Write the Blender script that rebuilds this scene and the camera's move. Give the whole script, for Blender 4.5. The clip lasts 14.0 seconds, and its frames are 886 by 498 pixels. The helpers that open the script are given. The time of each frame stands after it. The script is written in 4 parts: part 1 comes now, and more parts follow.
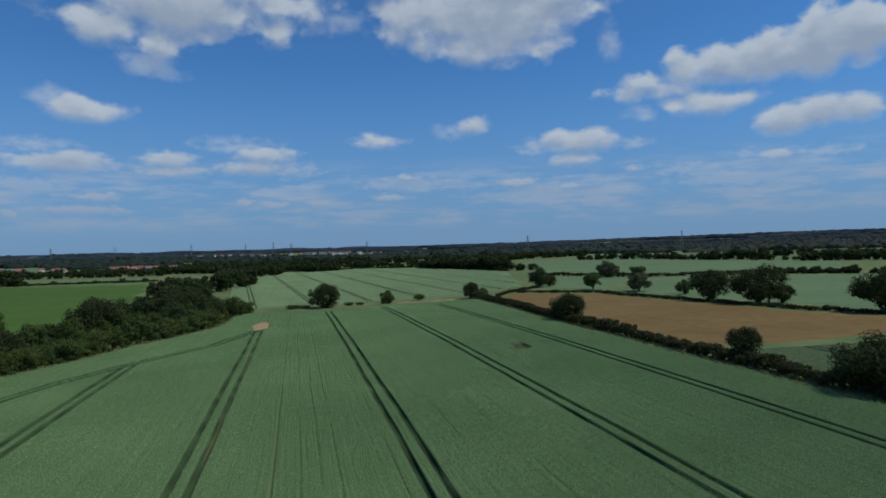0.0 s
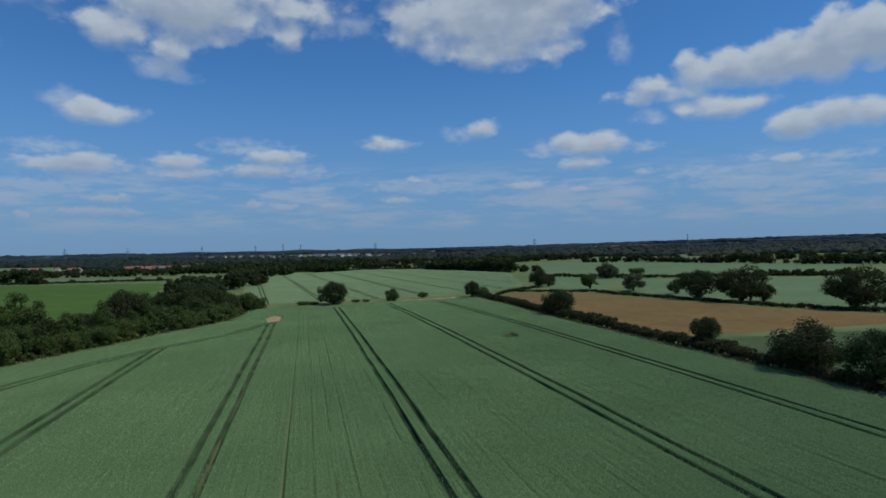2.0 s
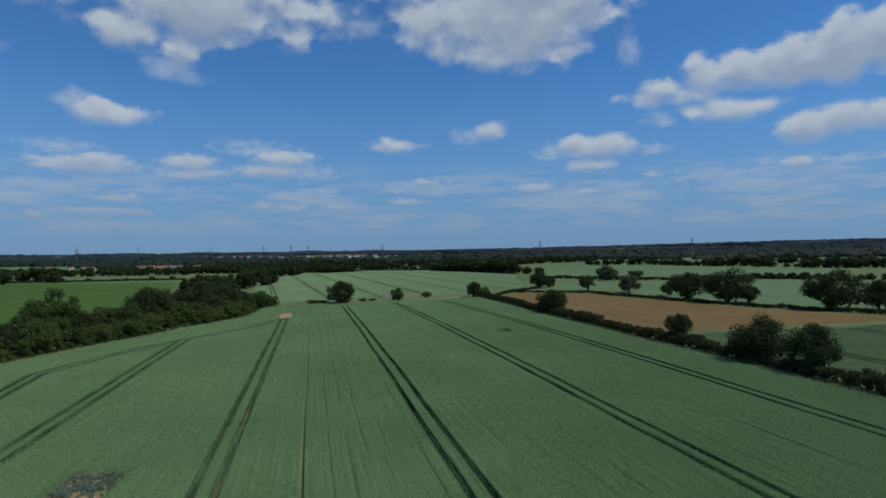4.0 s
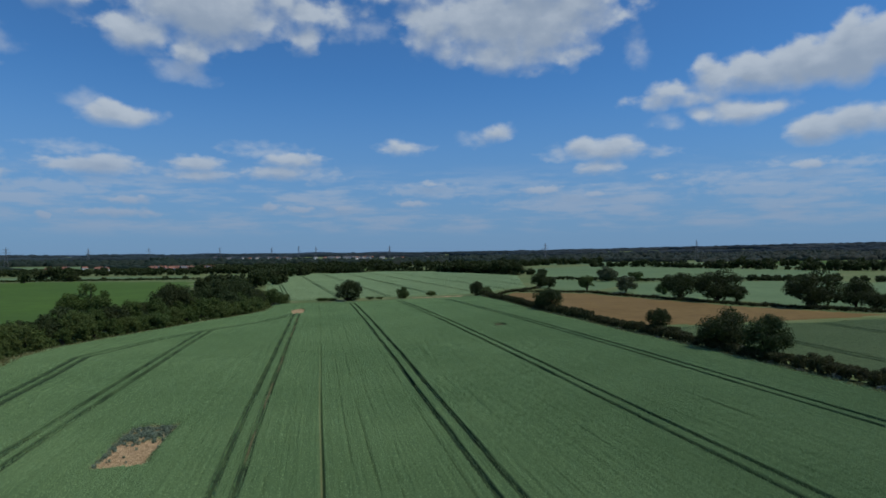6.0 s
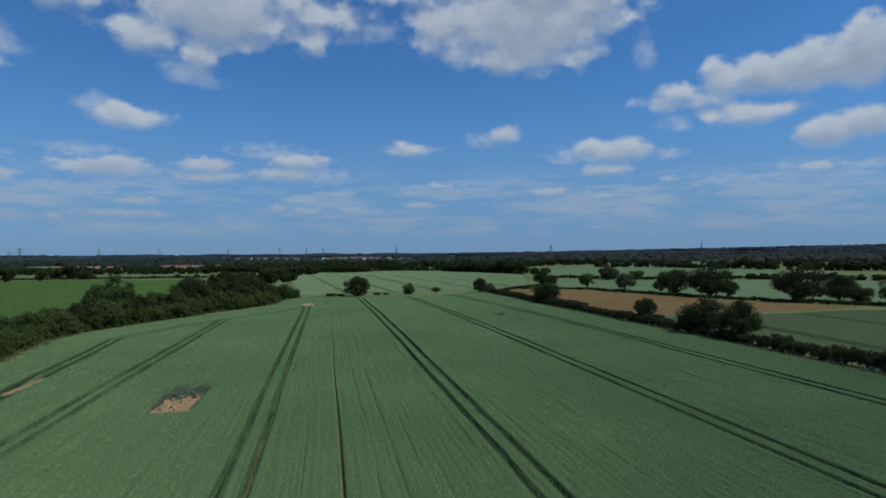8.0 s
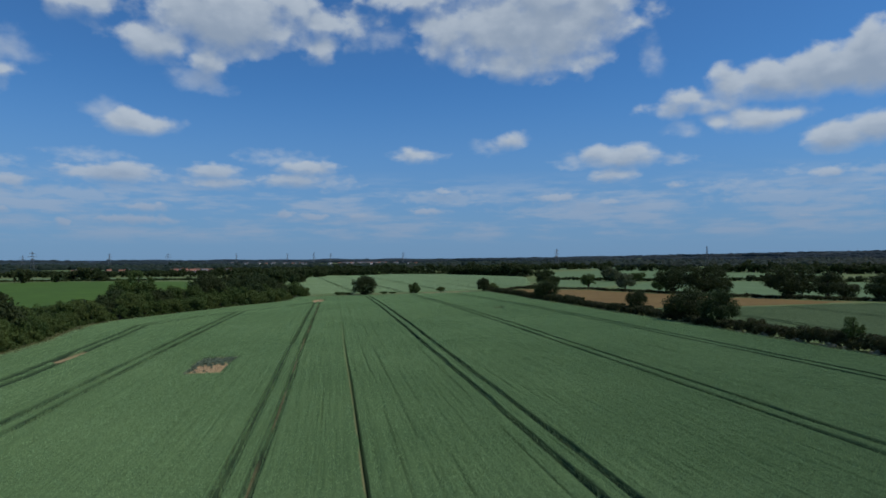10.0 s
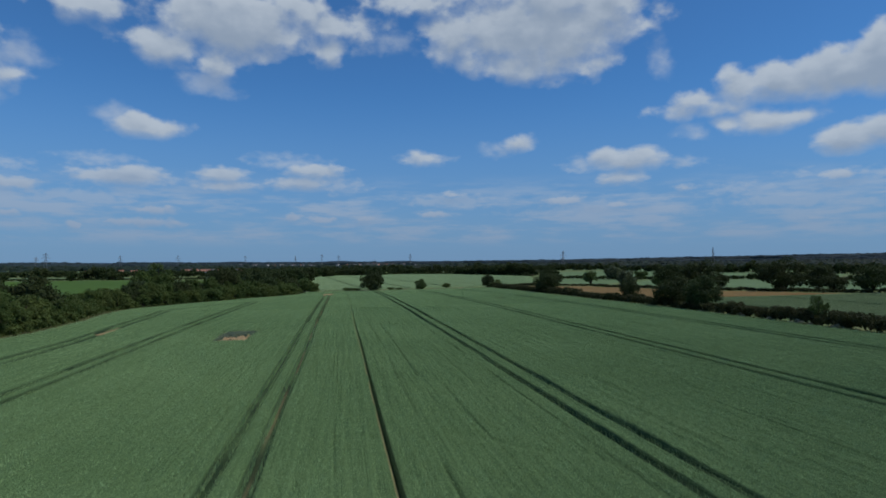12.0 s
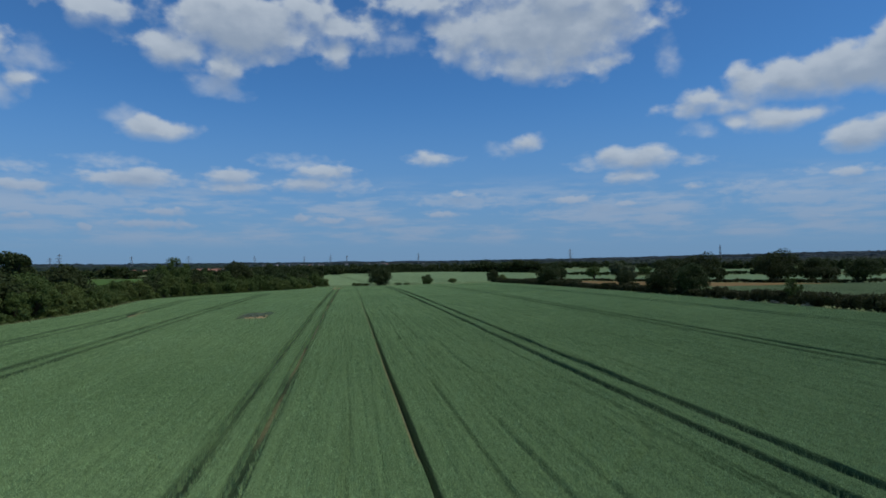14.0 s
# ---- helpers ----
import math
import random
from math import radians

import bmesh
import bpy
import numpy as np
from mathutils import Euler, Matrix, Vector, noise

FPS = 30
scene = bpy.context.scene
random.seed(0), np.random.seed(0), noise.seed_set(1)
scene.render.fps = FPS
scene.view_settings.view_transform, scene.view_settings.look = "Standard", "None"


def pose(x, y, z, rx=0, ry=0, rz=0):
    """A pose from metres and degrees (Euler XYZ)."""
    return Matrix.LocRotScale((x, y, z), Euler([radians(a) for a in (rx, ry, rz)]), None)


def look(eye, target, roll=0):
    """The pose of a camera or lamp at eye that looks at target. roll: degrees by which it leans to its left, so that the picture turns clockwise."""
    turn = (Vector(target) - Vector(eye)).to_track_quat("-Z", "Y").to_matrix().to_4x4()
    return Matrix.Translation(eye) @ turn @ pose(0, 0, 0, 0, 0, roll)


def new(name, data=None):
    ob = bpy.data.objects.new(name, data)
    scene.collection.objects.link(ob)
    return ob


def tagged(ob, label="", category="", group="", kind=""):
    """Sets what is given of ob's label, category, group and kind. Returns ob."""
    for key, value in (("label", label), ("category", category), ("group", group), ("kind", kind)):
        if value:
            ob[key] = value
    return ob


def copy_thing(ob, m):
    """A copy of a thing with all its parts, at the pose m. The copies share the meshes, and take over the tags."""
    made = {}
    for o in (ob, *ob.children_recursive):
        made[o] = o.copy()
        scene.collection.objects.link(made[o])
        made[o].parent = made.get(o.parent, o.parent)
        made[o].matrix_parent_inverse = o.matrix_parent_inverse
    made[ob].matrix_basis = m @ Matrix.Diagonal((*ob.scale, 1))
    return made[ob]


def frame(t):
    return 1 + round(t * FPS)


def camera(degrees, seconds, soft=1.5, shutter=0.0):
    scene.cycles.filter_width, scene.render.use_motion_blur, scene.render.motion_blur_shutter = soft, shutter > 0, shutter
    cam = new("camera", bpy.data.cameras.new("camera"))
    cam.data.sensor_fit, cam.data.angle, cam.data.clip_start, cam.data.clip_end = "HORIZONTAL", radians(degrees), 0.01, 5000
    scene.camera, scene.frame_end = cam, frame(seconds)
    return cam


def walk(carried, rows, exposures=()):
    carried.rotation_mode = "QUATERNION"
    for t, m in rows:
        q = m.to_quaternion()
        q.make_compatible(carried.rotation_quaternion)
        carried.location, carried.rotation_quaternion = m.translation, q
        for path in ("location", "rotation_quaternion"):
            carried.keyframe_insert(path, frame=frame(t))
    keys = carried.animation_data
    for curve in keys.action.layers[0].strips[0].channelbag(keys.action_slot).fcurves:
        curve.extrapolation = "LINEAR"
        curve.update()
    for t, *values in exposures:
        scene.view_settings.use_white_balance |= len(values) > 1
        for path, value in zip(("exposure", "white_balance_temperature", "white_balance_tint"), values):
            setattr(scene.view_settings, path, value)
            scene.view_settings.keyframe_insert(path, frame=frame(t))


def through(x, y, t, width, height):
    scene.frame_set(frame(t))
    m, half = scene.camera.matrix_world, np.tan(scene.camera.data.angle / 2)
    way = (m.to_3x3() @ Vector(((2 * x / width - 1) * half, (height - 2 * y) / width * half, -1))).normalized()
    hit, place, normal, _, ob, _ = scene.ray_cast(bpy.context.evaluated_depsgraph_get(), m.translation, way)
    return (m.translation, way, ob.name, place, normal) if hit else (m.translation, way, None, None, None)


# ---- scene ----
cam = camera(73.0, 14.0, soft=1.7)
PATH = [
    (0, look((-12.61, 78.83, 22.24), (11.41, 175.90, 21.59), -1.41)),
    (0.5, look((-12.66, 75.00, 21.67), (10.97, 172.17, 21.21), -1.35)),
    (1, look((-12.77, 71.27, 21.29), (10.50, 168.52, 21.00), -1.28)),
    (1.5, look((-12.95, 67.64, 21.13), (9.99, 164.97, 20.95), -1.20)),
    (2, look((-13.18, 64.05, 21.07), (9.45, 161.45, 20.91), -1.10)),
    (2.5, look((-13.45, 60.36, 21.07), (8.88, 157.84, 20.89), -1.00)),
    (3, look((-13.75, 56.65, 21.09), (8.27, 154.20, 20.95), -0.91)),
    (4.25, look((-14.48, 48.34, 21.06), (6.85, 146.04, 21.28), -0.70)),
    (5.5, look((-15.29, 39.59, 20.62), (5.31, 137.44, 20.98), -0.55)),
    (6, look((-15.58, 36.39, 20.28), (4.74, 134.30, 20.81), -0.51)),
    (6.5, look((-15.86, 33.30, 19.86), (4.17, 131.27, 20.55), -0.47)),
    (7, look((-16.13, 30.28, 19.34), (3.62, 128.31, 20.08), -0.44)),
    (7.5, look((-16.39, 27.33, 18.73), (3.08, 125.41, 19.50), -0.41)),
    (8, look((-16.64, 24.45, 18.05), (2.55, 122.59, 18.85), -0.39)),
    (9.25, look((-17.18, 17.90, 16.16), (1.34, 116.16, 17.48), -0.34)),
    (10.5, look((-17.73, 10.99, 13.84), (0.03, 109.38, 15.89), -0.30)),
    (11, look((-17.91, 8.45, 12.96), (-0.44, 106.89, 15.12), -0.29)),
    (11.5, look((-18.07, 5.96, 12.10), (-0.90, 104.45, 14.34), -0.29)),
    (12, look((-18.21, 3.52, 11.27), (-1.35, 102.06, 13.57), -0.30)),
    (12.5, look((-18.35, 1.12, 10.49), (-1.80, 99.71, 12.86), -0.33)),
    (13, look((-18.41, -1.23, 9.79), (-2.19, 97.42, 12.22), -0.37)),
    (13.5, look((-18.41, -3.53, 9.18), (-2.53, 95.17, 11.59), -0.47)),
    (14, look((-18.41, -5.80, 8.63), (-2.89, 92.96, 10.94), -0.58)),
]
walk(cam, PATH, [(0, -0.3), (14, -0.3)])

# ---- light: high summer sun ahead on the right, blue sky with fair-weather cumulus ----
SUN_AZ, SUN_EL = radians(112), radians(57)
sun = new("sun", bpy.data.lights.new("sun", "SUN"))
sun.data.energy, sun.data.angle, sun.data.color = 3.6, radians(0.53), (1.0, 0.95, 0.87)
SUN_DIR = Vector((math.sin(SUN_AZ) * math.cos(SUN_EL), math.cos(SUN_AZ) * math.cos(SUN_EL), math.sin(SUN_EL)))
sun.matrix_world = look(SUN_DIR * 300, (0, 0, 0))


def links(tree):
    """For a node tree: a short way to add a node with given inputs, and join sockets."""
    def node(kind, inputs=(), operation="", data_type="", interpolation_type="", attribute_name=""):
        n = tree.nodes.new(kind)
        if operation:
            n.operation = operation
        if data_type:
            n.data_type = data_type
        if interpolation_type:
            n.interpolation_type = interpolation_type
        if attribute_name:
            n.attribute_name = attribute_name
        for key, v in dict(inputs).items():
            if isinstance(v, bpy.types.NodeSocket):
                tree.links.new(v, n.inputs[key])
            else:
                n.inputs[key].default_value = v
        return n
    return node


# azimuth (clockwise from +y), elevation, half width, half height, all in degrees
CLOUDS_HIGH = [
    (-9.5, 21.0, 6.9, 2.64), (-11.4, 17.7, 2.3, 1.12), (-14.8, 18.4, 3.6, 1.09), (-20.4, 20.8, 4.1, 0.92), (-0.5, 21.2, 3.7, 1.32), (-1.3, 19.5, 1.6, 0.77), (-3.7, 22.4, 2.6, 1.56), (18.7, 21.1, 10.0, 2.74), (18.1, 18.2, 5.6, 1.37),
    (11.1, 20.8, 3.3, 1.68), (24.1, 22.2, 4.0, 1.91), (8.9, 23.7, 6.0, 0.92), (21.3, 23.9, 8.8, 1.80), (23.8, 17.9, 2.1, 0.96), (31.0, 13.3, 2.1, 0.62), (33.5, 13.7, 2.7, 0.94), (36.2, 14.8, 2.4, 1.27), (39.4, 14.9, 3.4, 1.67),
    (43.3, 15.0, 3.3, 1.94), (46.5, 15.4, 2.7, 2.42), (49.2, 15.6, 2.9, 2.32), (-28.4, 17.1, 1.9, 1.36), (-26.2, 14.4, 1.6, 0.84),
]
CLOUDS_MID = [
    (35.2, 11.7, 1.0, 0.52), (38.2, 11.7, 2.1, 0.91), (40.6, 11.8, 1.7, 0.49), (44.0, 9.7, 2.7, 1.21), (46.3, 10.1, 2.4, 1.09), (48.8, 10.0, 1.9, 1.06), (26.8, 9.2, 3.5, 0.86), (25.0, 9.7, 1.6, 0.76), (28.3, 9.8, 1.5, 0.65),
    (26.3, 7.7, 2.4, 0.51), (16.8, 11.2, 1.7, 0.73), (8.0, 9.9, 2.5, 0.53), (7.3, 10.2, 1.0, 0.47), (-16.5, 11.7, 3.0, 0.80), (-17.1, 12.4, 1.1, 0.61), (-26.4, 6.4, 2.2, 0.57), (-18.5, 7.4, 4.2, 0.71), (-17.4, 7.9, 2.1, 0.57),
    (-10.6, 8.0, 2.4, 0.65), (-10.3, 7.0, 3.0, 0.46), (-2.3, 8.6, 2.9, 0.68), (-3.6, 7.4, 3.2, 0.57),
]
CLOUDS_LOW = [
    (-26.4, 4.1, 1.3, 0.31), (-15.9, 4.7, 1.9, 0.34), (-16.8, 3.6, 3.4, 0.34), (-22.0, 3.3, 0.6, 0.37), (-4.4, 4.3, 1.0, 0.42), (-1.7, 4.1, 1.5, 0.32), (2.5, 4.2, 1.1, 0.32), (8.9, 4.6, 1.5, 0.32), (10.7, 6.5, 1.2, 0.32),
    (21.2, 5.8, 2.0, 0.42), (31.8, 6.6, 0.8, 0.30), (43.2, 6.9, 1.4, 0.44), (41.5, 3.5, 1.0, 0.23), (25.8, 5.3, 2.0, 0.26),
]
CLOUDS_THIN = [
    (-11.4, 15.7, 1.7, 0.86), (4.3, 20.0, 1.4, 0.58), (29.9, 17.9, 0.5, 0.84), (-25.8, 16.3, 1.5, 0.99), (-28.0, 13.5, 1.4, 0.91), (15.2, 10.8, 1.0, 0.37), (23.2, 8.9, 1.5, 0.41), (32.1, 8.7, 1.1, 0.29), (-18.7, 12.4, 1.0, 0.37),
    (-21.9, 5.6, 4.8, 0.60), (-26.6, 7.9, 1.4, 0.35), (-19.9, 8.7, 1.9, 0.42), (-0.1, 7.2, 2.1, 0.48), (10.7, 5.9, 4.6, 0.59), (23.8, 5.3, 3.5, 0.42), (36.6, 6.2, 3.3, 0.43), (40.9, 7.0, 1.2, 0.36), (46.4, 6.8, 2.1, 0.38),
    (40.1, 5.2, 4.6, 0.69), (44.8, 4.6, 2.1, 0.39), (29.6, 4.5, 2.8, 0.35), (-4.9, 9.3, 2.0, 0.41), (20.2, 4.6, 3.1, 0.37), (32.7, 11.1, 0.7, 0.29),
]

world = bpy.data.worlds.new("sky")
scene.world = world
world.use_nodes = True
wt = world.node_tree
wt.nodes.clear()
wn = links(wt)
sky = wn("ShaderNodeTexSky")
sky.sky_type, sky.sun_disc, sky.sun_elevation, sky.sun_rotation, sky.altitude = "NISHITA", False, SUN_EL, SUN_AZ, 60.0
sky.air_density, sky.dust_density, sky.ozone_density = 1.0, 0.1, 4.0
coord = wn("ShaderNodeTexCoord").outputs["Generated"]
xyz = wn("ShaderNodeSeparateXYZ", {0: coord}).outputs
az = wn("ShaderNodeMath", {0: xyz[0], 1: xyz[1]}, operation="ARCTAN2").outputs[0]
el = wn("ShaderNodeMath", {0: xyz[2]}, operation="ARCSINE").outputs[0]
uv = wn("ShaderNodeCombineXYZ", {0: az, 1: el}).outputs[0]
uv = wn("ShaderNodeVectorMath", {0: uv, 1: (180 / math.pi, 180 / math.pi, 0)}, operation="MULTIPLY").outputs[0]


def maths(operation, *values):
    return wn("ShaderNodeMath", dict(enumerate(values)), operation=operation).outputs[0]


def ramp(value, lo, hi, a=0.0, b=1.0, smooth=True):
    n = wn("ShaderNodeMapRange", {0: value, 1: lo, 2: hi, 3: a, 4: b}, interpolation_type="SMOOTHSTEP" if smooth else "LINEAR")
    return n.outputs[0]


def billow(at, stretch, scale, detail, rough):
    """Noise about zero over the plane of the sky."""
    at = wn("ShaderNodeVectorMath", {0: at, 1: stretch}, operation="MULTIPLY").outputs[0]
    return maths("SUBTRACT", wn("ShaderNodeTexNoise", {"Vector": at, "Scale": scale, "Detail": detail, "Roughness": rough}).outputs[0], 0.5)


def cloud_field(at, groups):
    """How many degrees a direction lies outside the nearest cloud; below zero inside one."""
    least = None
    for rows, reach, push, melt in groups:
        bent = wn("ShaderNodeTexNoise", {"Vector": at, "Scale": reach, "Detail": 2.5, "Roughness": 0.5}).outputs["Color"]
        bent = wn("ShaderNodeVectorMath", {0: bent, 1: (push, push * 0.7, 0), 2: (-push / 2, -push * 0.35, 0)}, operation="MULTIPLY_ADD").outputs[0]
        bent = wn("ShaderNodeVectorMath", {0: at, 1: bent}, operation="ADD").outputs[0]
        for a, e, w, h in rows:
            p = wn("ShaderNodeVectorMath", {0: bent, 1: (1 / w, 1 / h, 0), 2: (-a / w, -e / h, 0)}, operation="MULTIPLY_ADD").outputs[0]
            d = wn("ShaderNodeVectorMath", {0: p}, operation="LENGTH").outputs["Value"]
            d = maths("MULTIPLY_ADD", d, min(w, h), -min(w, h))
            least = d if least is None else maths("SMOOTH_MIN", least, d, melt)
    return least


# far clouds are smaller, and so are their billows
size = ramp(el, 0.05, 0.36, 0.22, 1.0, False)
share = ramp(el, 0.10, 0.24)
SOLID = ((CLOUDS_HIGH, 0.42, 2.6, 0.9), (CLOUDS_MID, 0.8, 0.7, 0.3), (CLOUDS_LOW, 1.2, 0.7, 0.1))


def billows(at):
    far_one, near_one = billow(at, (0.75, 1.6, 1), 1.15, 5.0, 0.52), billow(at, (0.9, 1.2, 1), 0.38, 6.0, 0.50)
    return maths("ADD", maths("MULTIPLY", far_one, maths("SUBTRACT", 1.0, share)), maths("MULTIPLY", near_one, share))


puff = billows(uv)
swell = ramp(el, 0.12, 0.30, 1.9, 3.8)
here = maths("MULTIPLY_ADD", puff, swell, maths("DIVIDE", cloud_field(uv, SOLID), size))
up = wn("ShaderNodeCombineXYZ", {0: 0.1, 1: maths("MULTIPLY", size, 1.5)}).outputs[0]
over = wn("ShaderNodeVectorMath", {0: uv, 1: up}, operation="ADD").outputs[0]
above = maths("MULTIPLY_ADD", billows(over), swell, maths("DIVIDE", cloud_field(over, SOLID), size))
# tops and rims are bright, the bases grey
folds = maths("MULTIPLY", billow(uv, (0.8, 1.3, 1), 0.5, 4.0, 0.5), 3.0)
lit = ramp(maths("ADD", above, folds), -2.6, 1.5)
# crisp billowing tops, soft trailing bases
cover = ramp(here, ramp(lit, 0.1, 0.9, -1.6, -0.7), ramp(lit, 0.1, 0.9, 1.25, 0.4), 0.93, 0.0)
thin = maths("MULTIPLY_ADD", puff, 5.0, maths("DIVIDE", cloud_field(uv, ((CLOUDS_THIN, 0.5, 1.6, 0.2),)), size))
thin = ramp(thin, -1.3, 1.0, 0.55, 0.0)
cover = maths("MAXIMUM", cover, thin)
# flat rows of small far clouds low over the horizon
streak = maths("ADD", billow(uv, (0.26, 1.5, 1), 0.9, 5.0, 0.6), billow(uv, (0.08, 0.35, 1), 1.0, 2.0, 0.5))
band = maths("MULTIPLY", ramp(el, 0.022, 0.045), ramp(el, 0.085, 0.15, 1.0, 0.0))
streak = maths("MULTIPLY", ramp(streak, -0.14, 0.20, 0.0, 0.72), band)
# clouds elsewhere in the sky, out of view, in the same style
others = wn("ShaderNodeTexNoise", {"Vector": coord, "Scale": 5.0, "Detail": 8.0, "Roughness": 0.55}).outputs[0]
others = ramp(others, 0.54, 0.66)
out_of_view = maths("MAXIMUM", ramp(el, 0.44, 0.55), ramp(xyz[1], 0.3, 0.0))
others = maths("MULTIPLY", others, out_of_view)
cover = maths("MAXIMUM", cover, streak)
cover = maths("MAXIMUM", cover, others)
CLOUD_GREY, CLOUD_WHITE = (0.335, 0.42, 0.54, 1), (0.555, 0.635, 0.73, 1)
tone = wn("ShaderNodeMix", {0: lit, 6: CLOUD_GREY, 7: CLOUD_WHITE}, data_type="RGBA").outputs[2]
low_tone = ramp(el, 0.03, 0.17, 0.8, 0.0)
tone = wn("ShaderNodeMix", {0: low_tone, 6: tone, 7: (0.335, 0.395, 0.525, 1)}, data_type="RGBA").outputs[2]
SKY_LIGHT = 0.09
blue = wn("ShaderNodeVectorMath", {0: sky.outputs[0], 1: (SKY_LIGHT * 0.50, SKY_LIGHT * 0.96, SKY_LIGHT * 1.36)}, operation="MULTIPLY").outputs[0]
far = ramp(el, 0.02, 0.20, 0.6, 1.0)
cover = wn("ShaderNodeMath", {0: cover, 1: far}, operation="MULTIPLY").outputs[0]
haze = ramp(el, -0.02, 0.30, 0.85, 0.0)
blue = wn("ShaderNodeMix", {0: haze, 6: blue, 7: (0.170, 0.300, 0.545, 1)}, data_type="RGBA").outputs[2]
mixed = wn("ShaderNodeMix", {0: cover, 6: blue, 7: tone}, data_type="RGBA").outputs[2]
bg = wn("ShaderNodeBackground", {0: mixed, 1: 1.0})
wn("ShaderNodeOutputWorld", {0: bg.outputs[0]})


# ---- materials ----
def material(name):
    m = bpy.data.materials.new(name)
    m.use_nodes = True
    m.node_tree.nodes.clear()
    node = links(m.node_tree)
    out = node("ShaderNodeOutputMaterial")
    return m, node, out


def blend(node, fac, a, b):
    return node("ShaderNodeMix", {0: fac, 6: a, 7: b}, data_type="RGBA").outputs[2]


def noise_at(node, at, scale, detail=4.0, rough=0.55, lo=0.35, hi=0.65):
    n = node("ShaderNodeTexNoise", {"Vector": at, "Scale": scale, "Detail": detail, "Roughness": rough}).outputs[0]
    return node("ShaderNodeMapRange", {0: n, 1: lo, 2: hi}).outputs[0]


def rgb(r, g, b):
    return (r, g, b, 1)


def crop_material(name, pale, deep, soil, grain=5.0, angle=0.0):
    """Standing corn: broad paler and darker areas, drill rows, fine ear grain with shade painted between; soil where
    one vertex mark says that the crop is missing, painted shade where the other does.
    """
    m, node, out = material(name)
    pos = node("ShaderNodeNewGeometry").outputs["Position"]
    rows = node("ShaderNodeMapping", {"Vector": pos, "Rotation": (0, 0, angle), "Scale": (3.4, 0.05, 0.3)}).outputs[0]
    broad = noise_at(node, pos, 0.035, 3.0)
    streaks = noise_at(node, rows, 1.0, 5.0, 0.6)
    grainy = noise_at(node, pos, grain, 3.0, 0.7, 0.3, 0.7)
    c = blend(node, broad, deep, pale)
    k = node("ShaderNodeMath", {0: streaks, 1: 0.75}, operation="MULTIPLY").outputs[0]
    c = blend(node, k, c, deep)
    # grain darkened in the colour to stand for shade deep between ears
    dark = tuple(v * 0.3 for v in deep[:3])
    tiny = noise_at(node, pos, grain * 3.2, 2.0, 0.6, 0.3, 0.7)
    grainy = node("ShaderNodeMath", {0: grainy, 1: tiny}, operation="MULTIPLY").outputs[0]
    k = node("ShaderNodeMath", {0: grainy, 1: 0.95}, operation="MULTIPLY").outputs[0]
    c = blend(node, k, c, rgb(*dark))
    bare = node("ShaderNodeAttribute", attribute_name="soil").outputs["Fac"]
    clods = noise_at(node, pos, 2.2, 6.0, 0.7)
    earth = blend(node, clods, soil, rgb(*(v * 0.5 for v in soil[:3])))
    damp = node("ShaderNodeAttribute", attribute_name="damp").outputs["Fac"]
    # dark greens painted as shade on the walls and floors of crop gaps
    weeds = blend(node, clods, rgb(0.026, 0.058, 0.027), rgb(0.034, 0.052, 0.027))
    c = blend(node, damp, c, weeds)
    c = blend(node, bare, c, earth)
    height = node("ShaderNodeMath", {0: grainy, 1: streaks}, operation="ADD").outputs[0]
    ears = node("ShaderNodeTexNoise", {"Vector": pos, "Scale": grain * 5, "Detail": 1.0}).outputs[0]
    stand = node("ShaderNodeBump", {"Strength": 1.0, "Distance": 0.45 / grain, "Height": ears}).outputs[0]
    bump = node("ShaderNodeBump", {"Strength": 0.6, "Distance": 0.10, "Height": height, "Normal": stand}).outputs[0]
    p = node("ShaderNodeBsdfPrincipled", {"Base Color": c, "Roughness": 1.0, "Diffuse Roughness": 1.0, "Specular IOR Level": 0.03, "Normal": bump})
    m.node_tree.links.new(p.outputs[0], out.inputs[0])
    return m


def leaf_material(name, a, b, c, through=0.22):
    """Leaves: two greens by spray and by plant, light shining through."""
    m, node, out = material(name)
    island = node("ShaderNodeNewGeometry").outputs["Random Per Island"]
    plant = node("ShaderNodeObjectInfo").outputs["Random"]
    col = blend(node, island, rgb(*a), rgb(*b))
    k = node("ShaderNodeMath", {0: plant, 1: 0.55}, operation="MULTIPLY").outputs[0]
    col = blend(node, k, col, rgb(*c))
    d = node("ShaderNodeBsdfPrincipled", {"Base Color": col, "Roughness": 0.7, "Diffuse Roughness": 0.8, "Specular IOR Level": 0.15})
    t = node("ShaderNodeBsdfTranslucent", {0: col})
    s = node("ShaderNodeMixShader", {0: through, 1: d.outputs[0], 2: t.outputs[0]})
    m.node_tree.links.new(s.outputs[0], out.inputs[0])
    return m


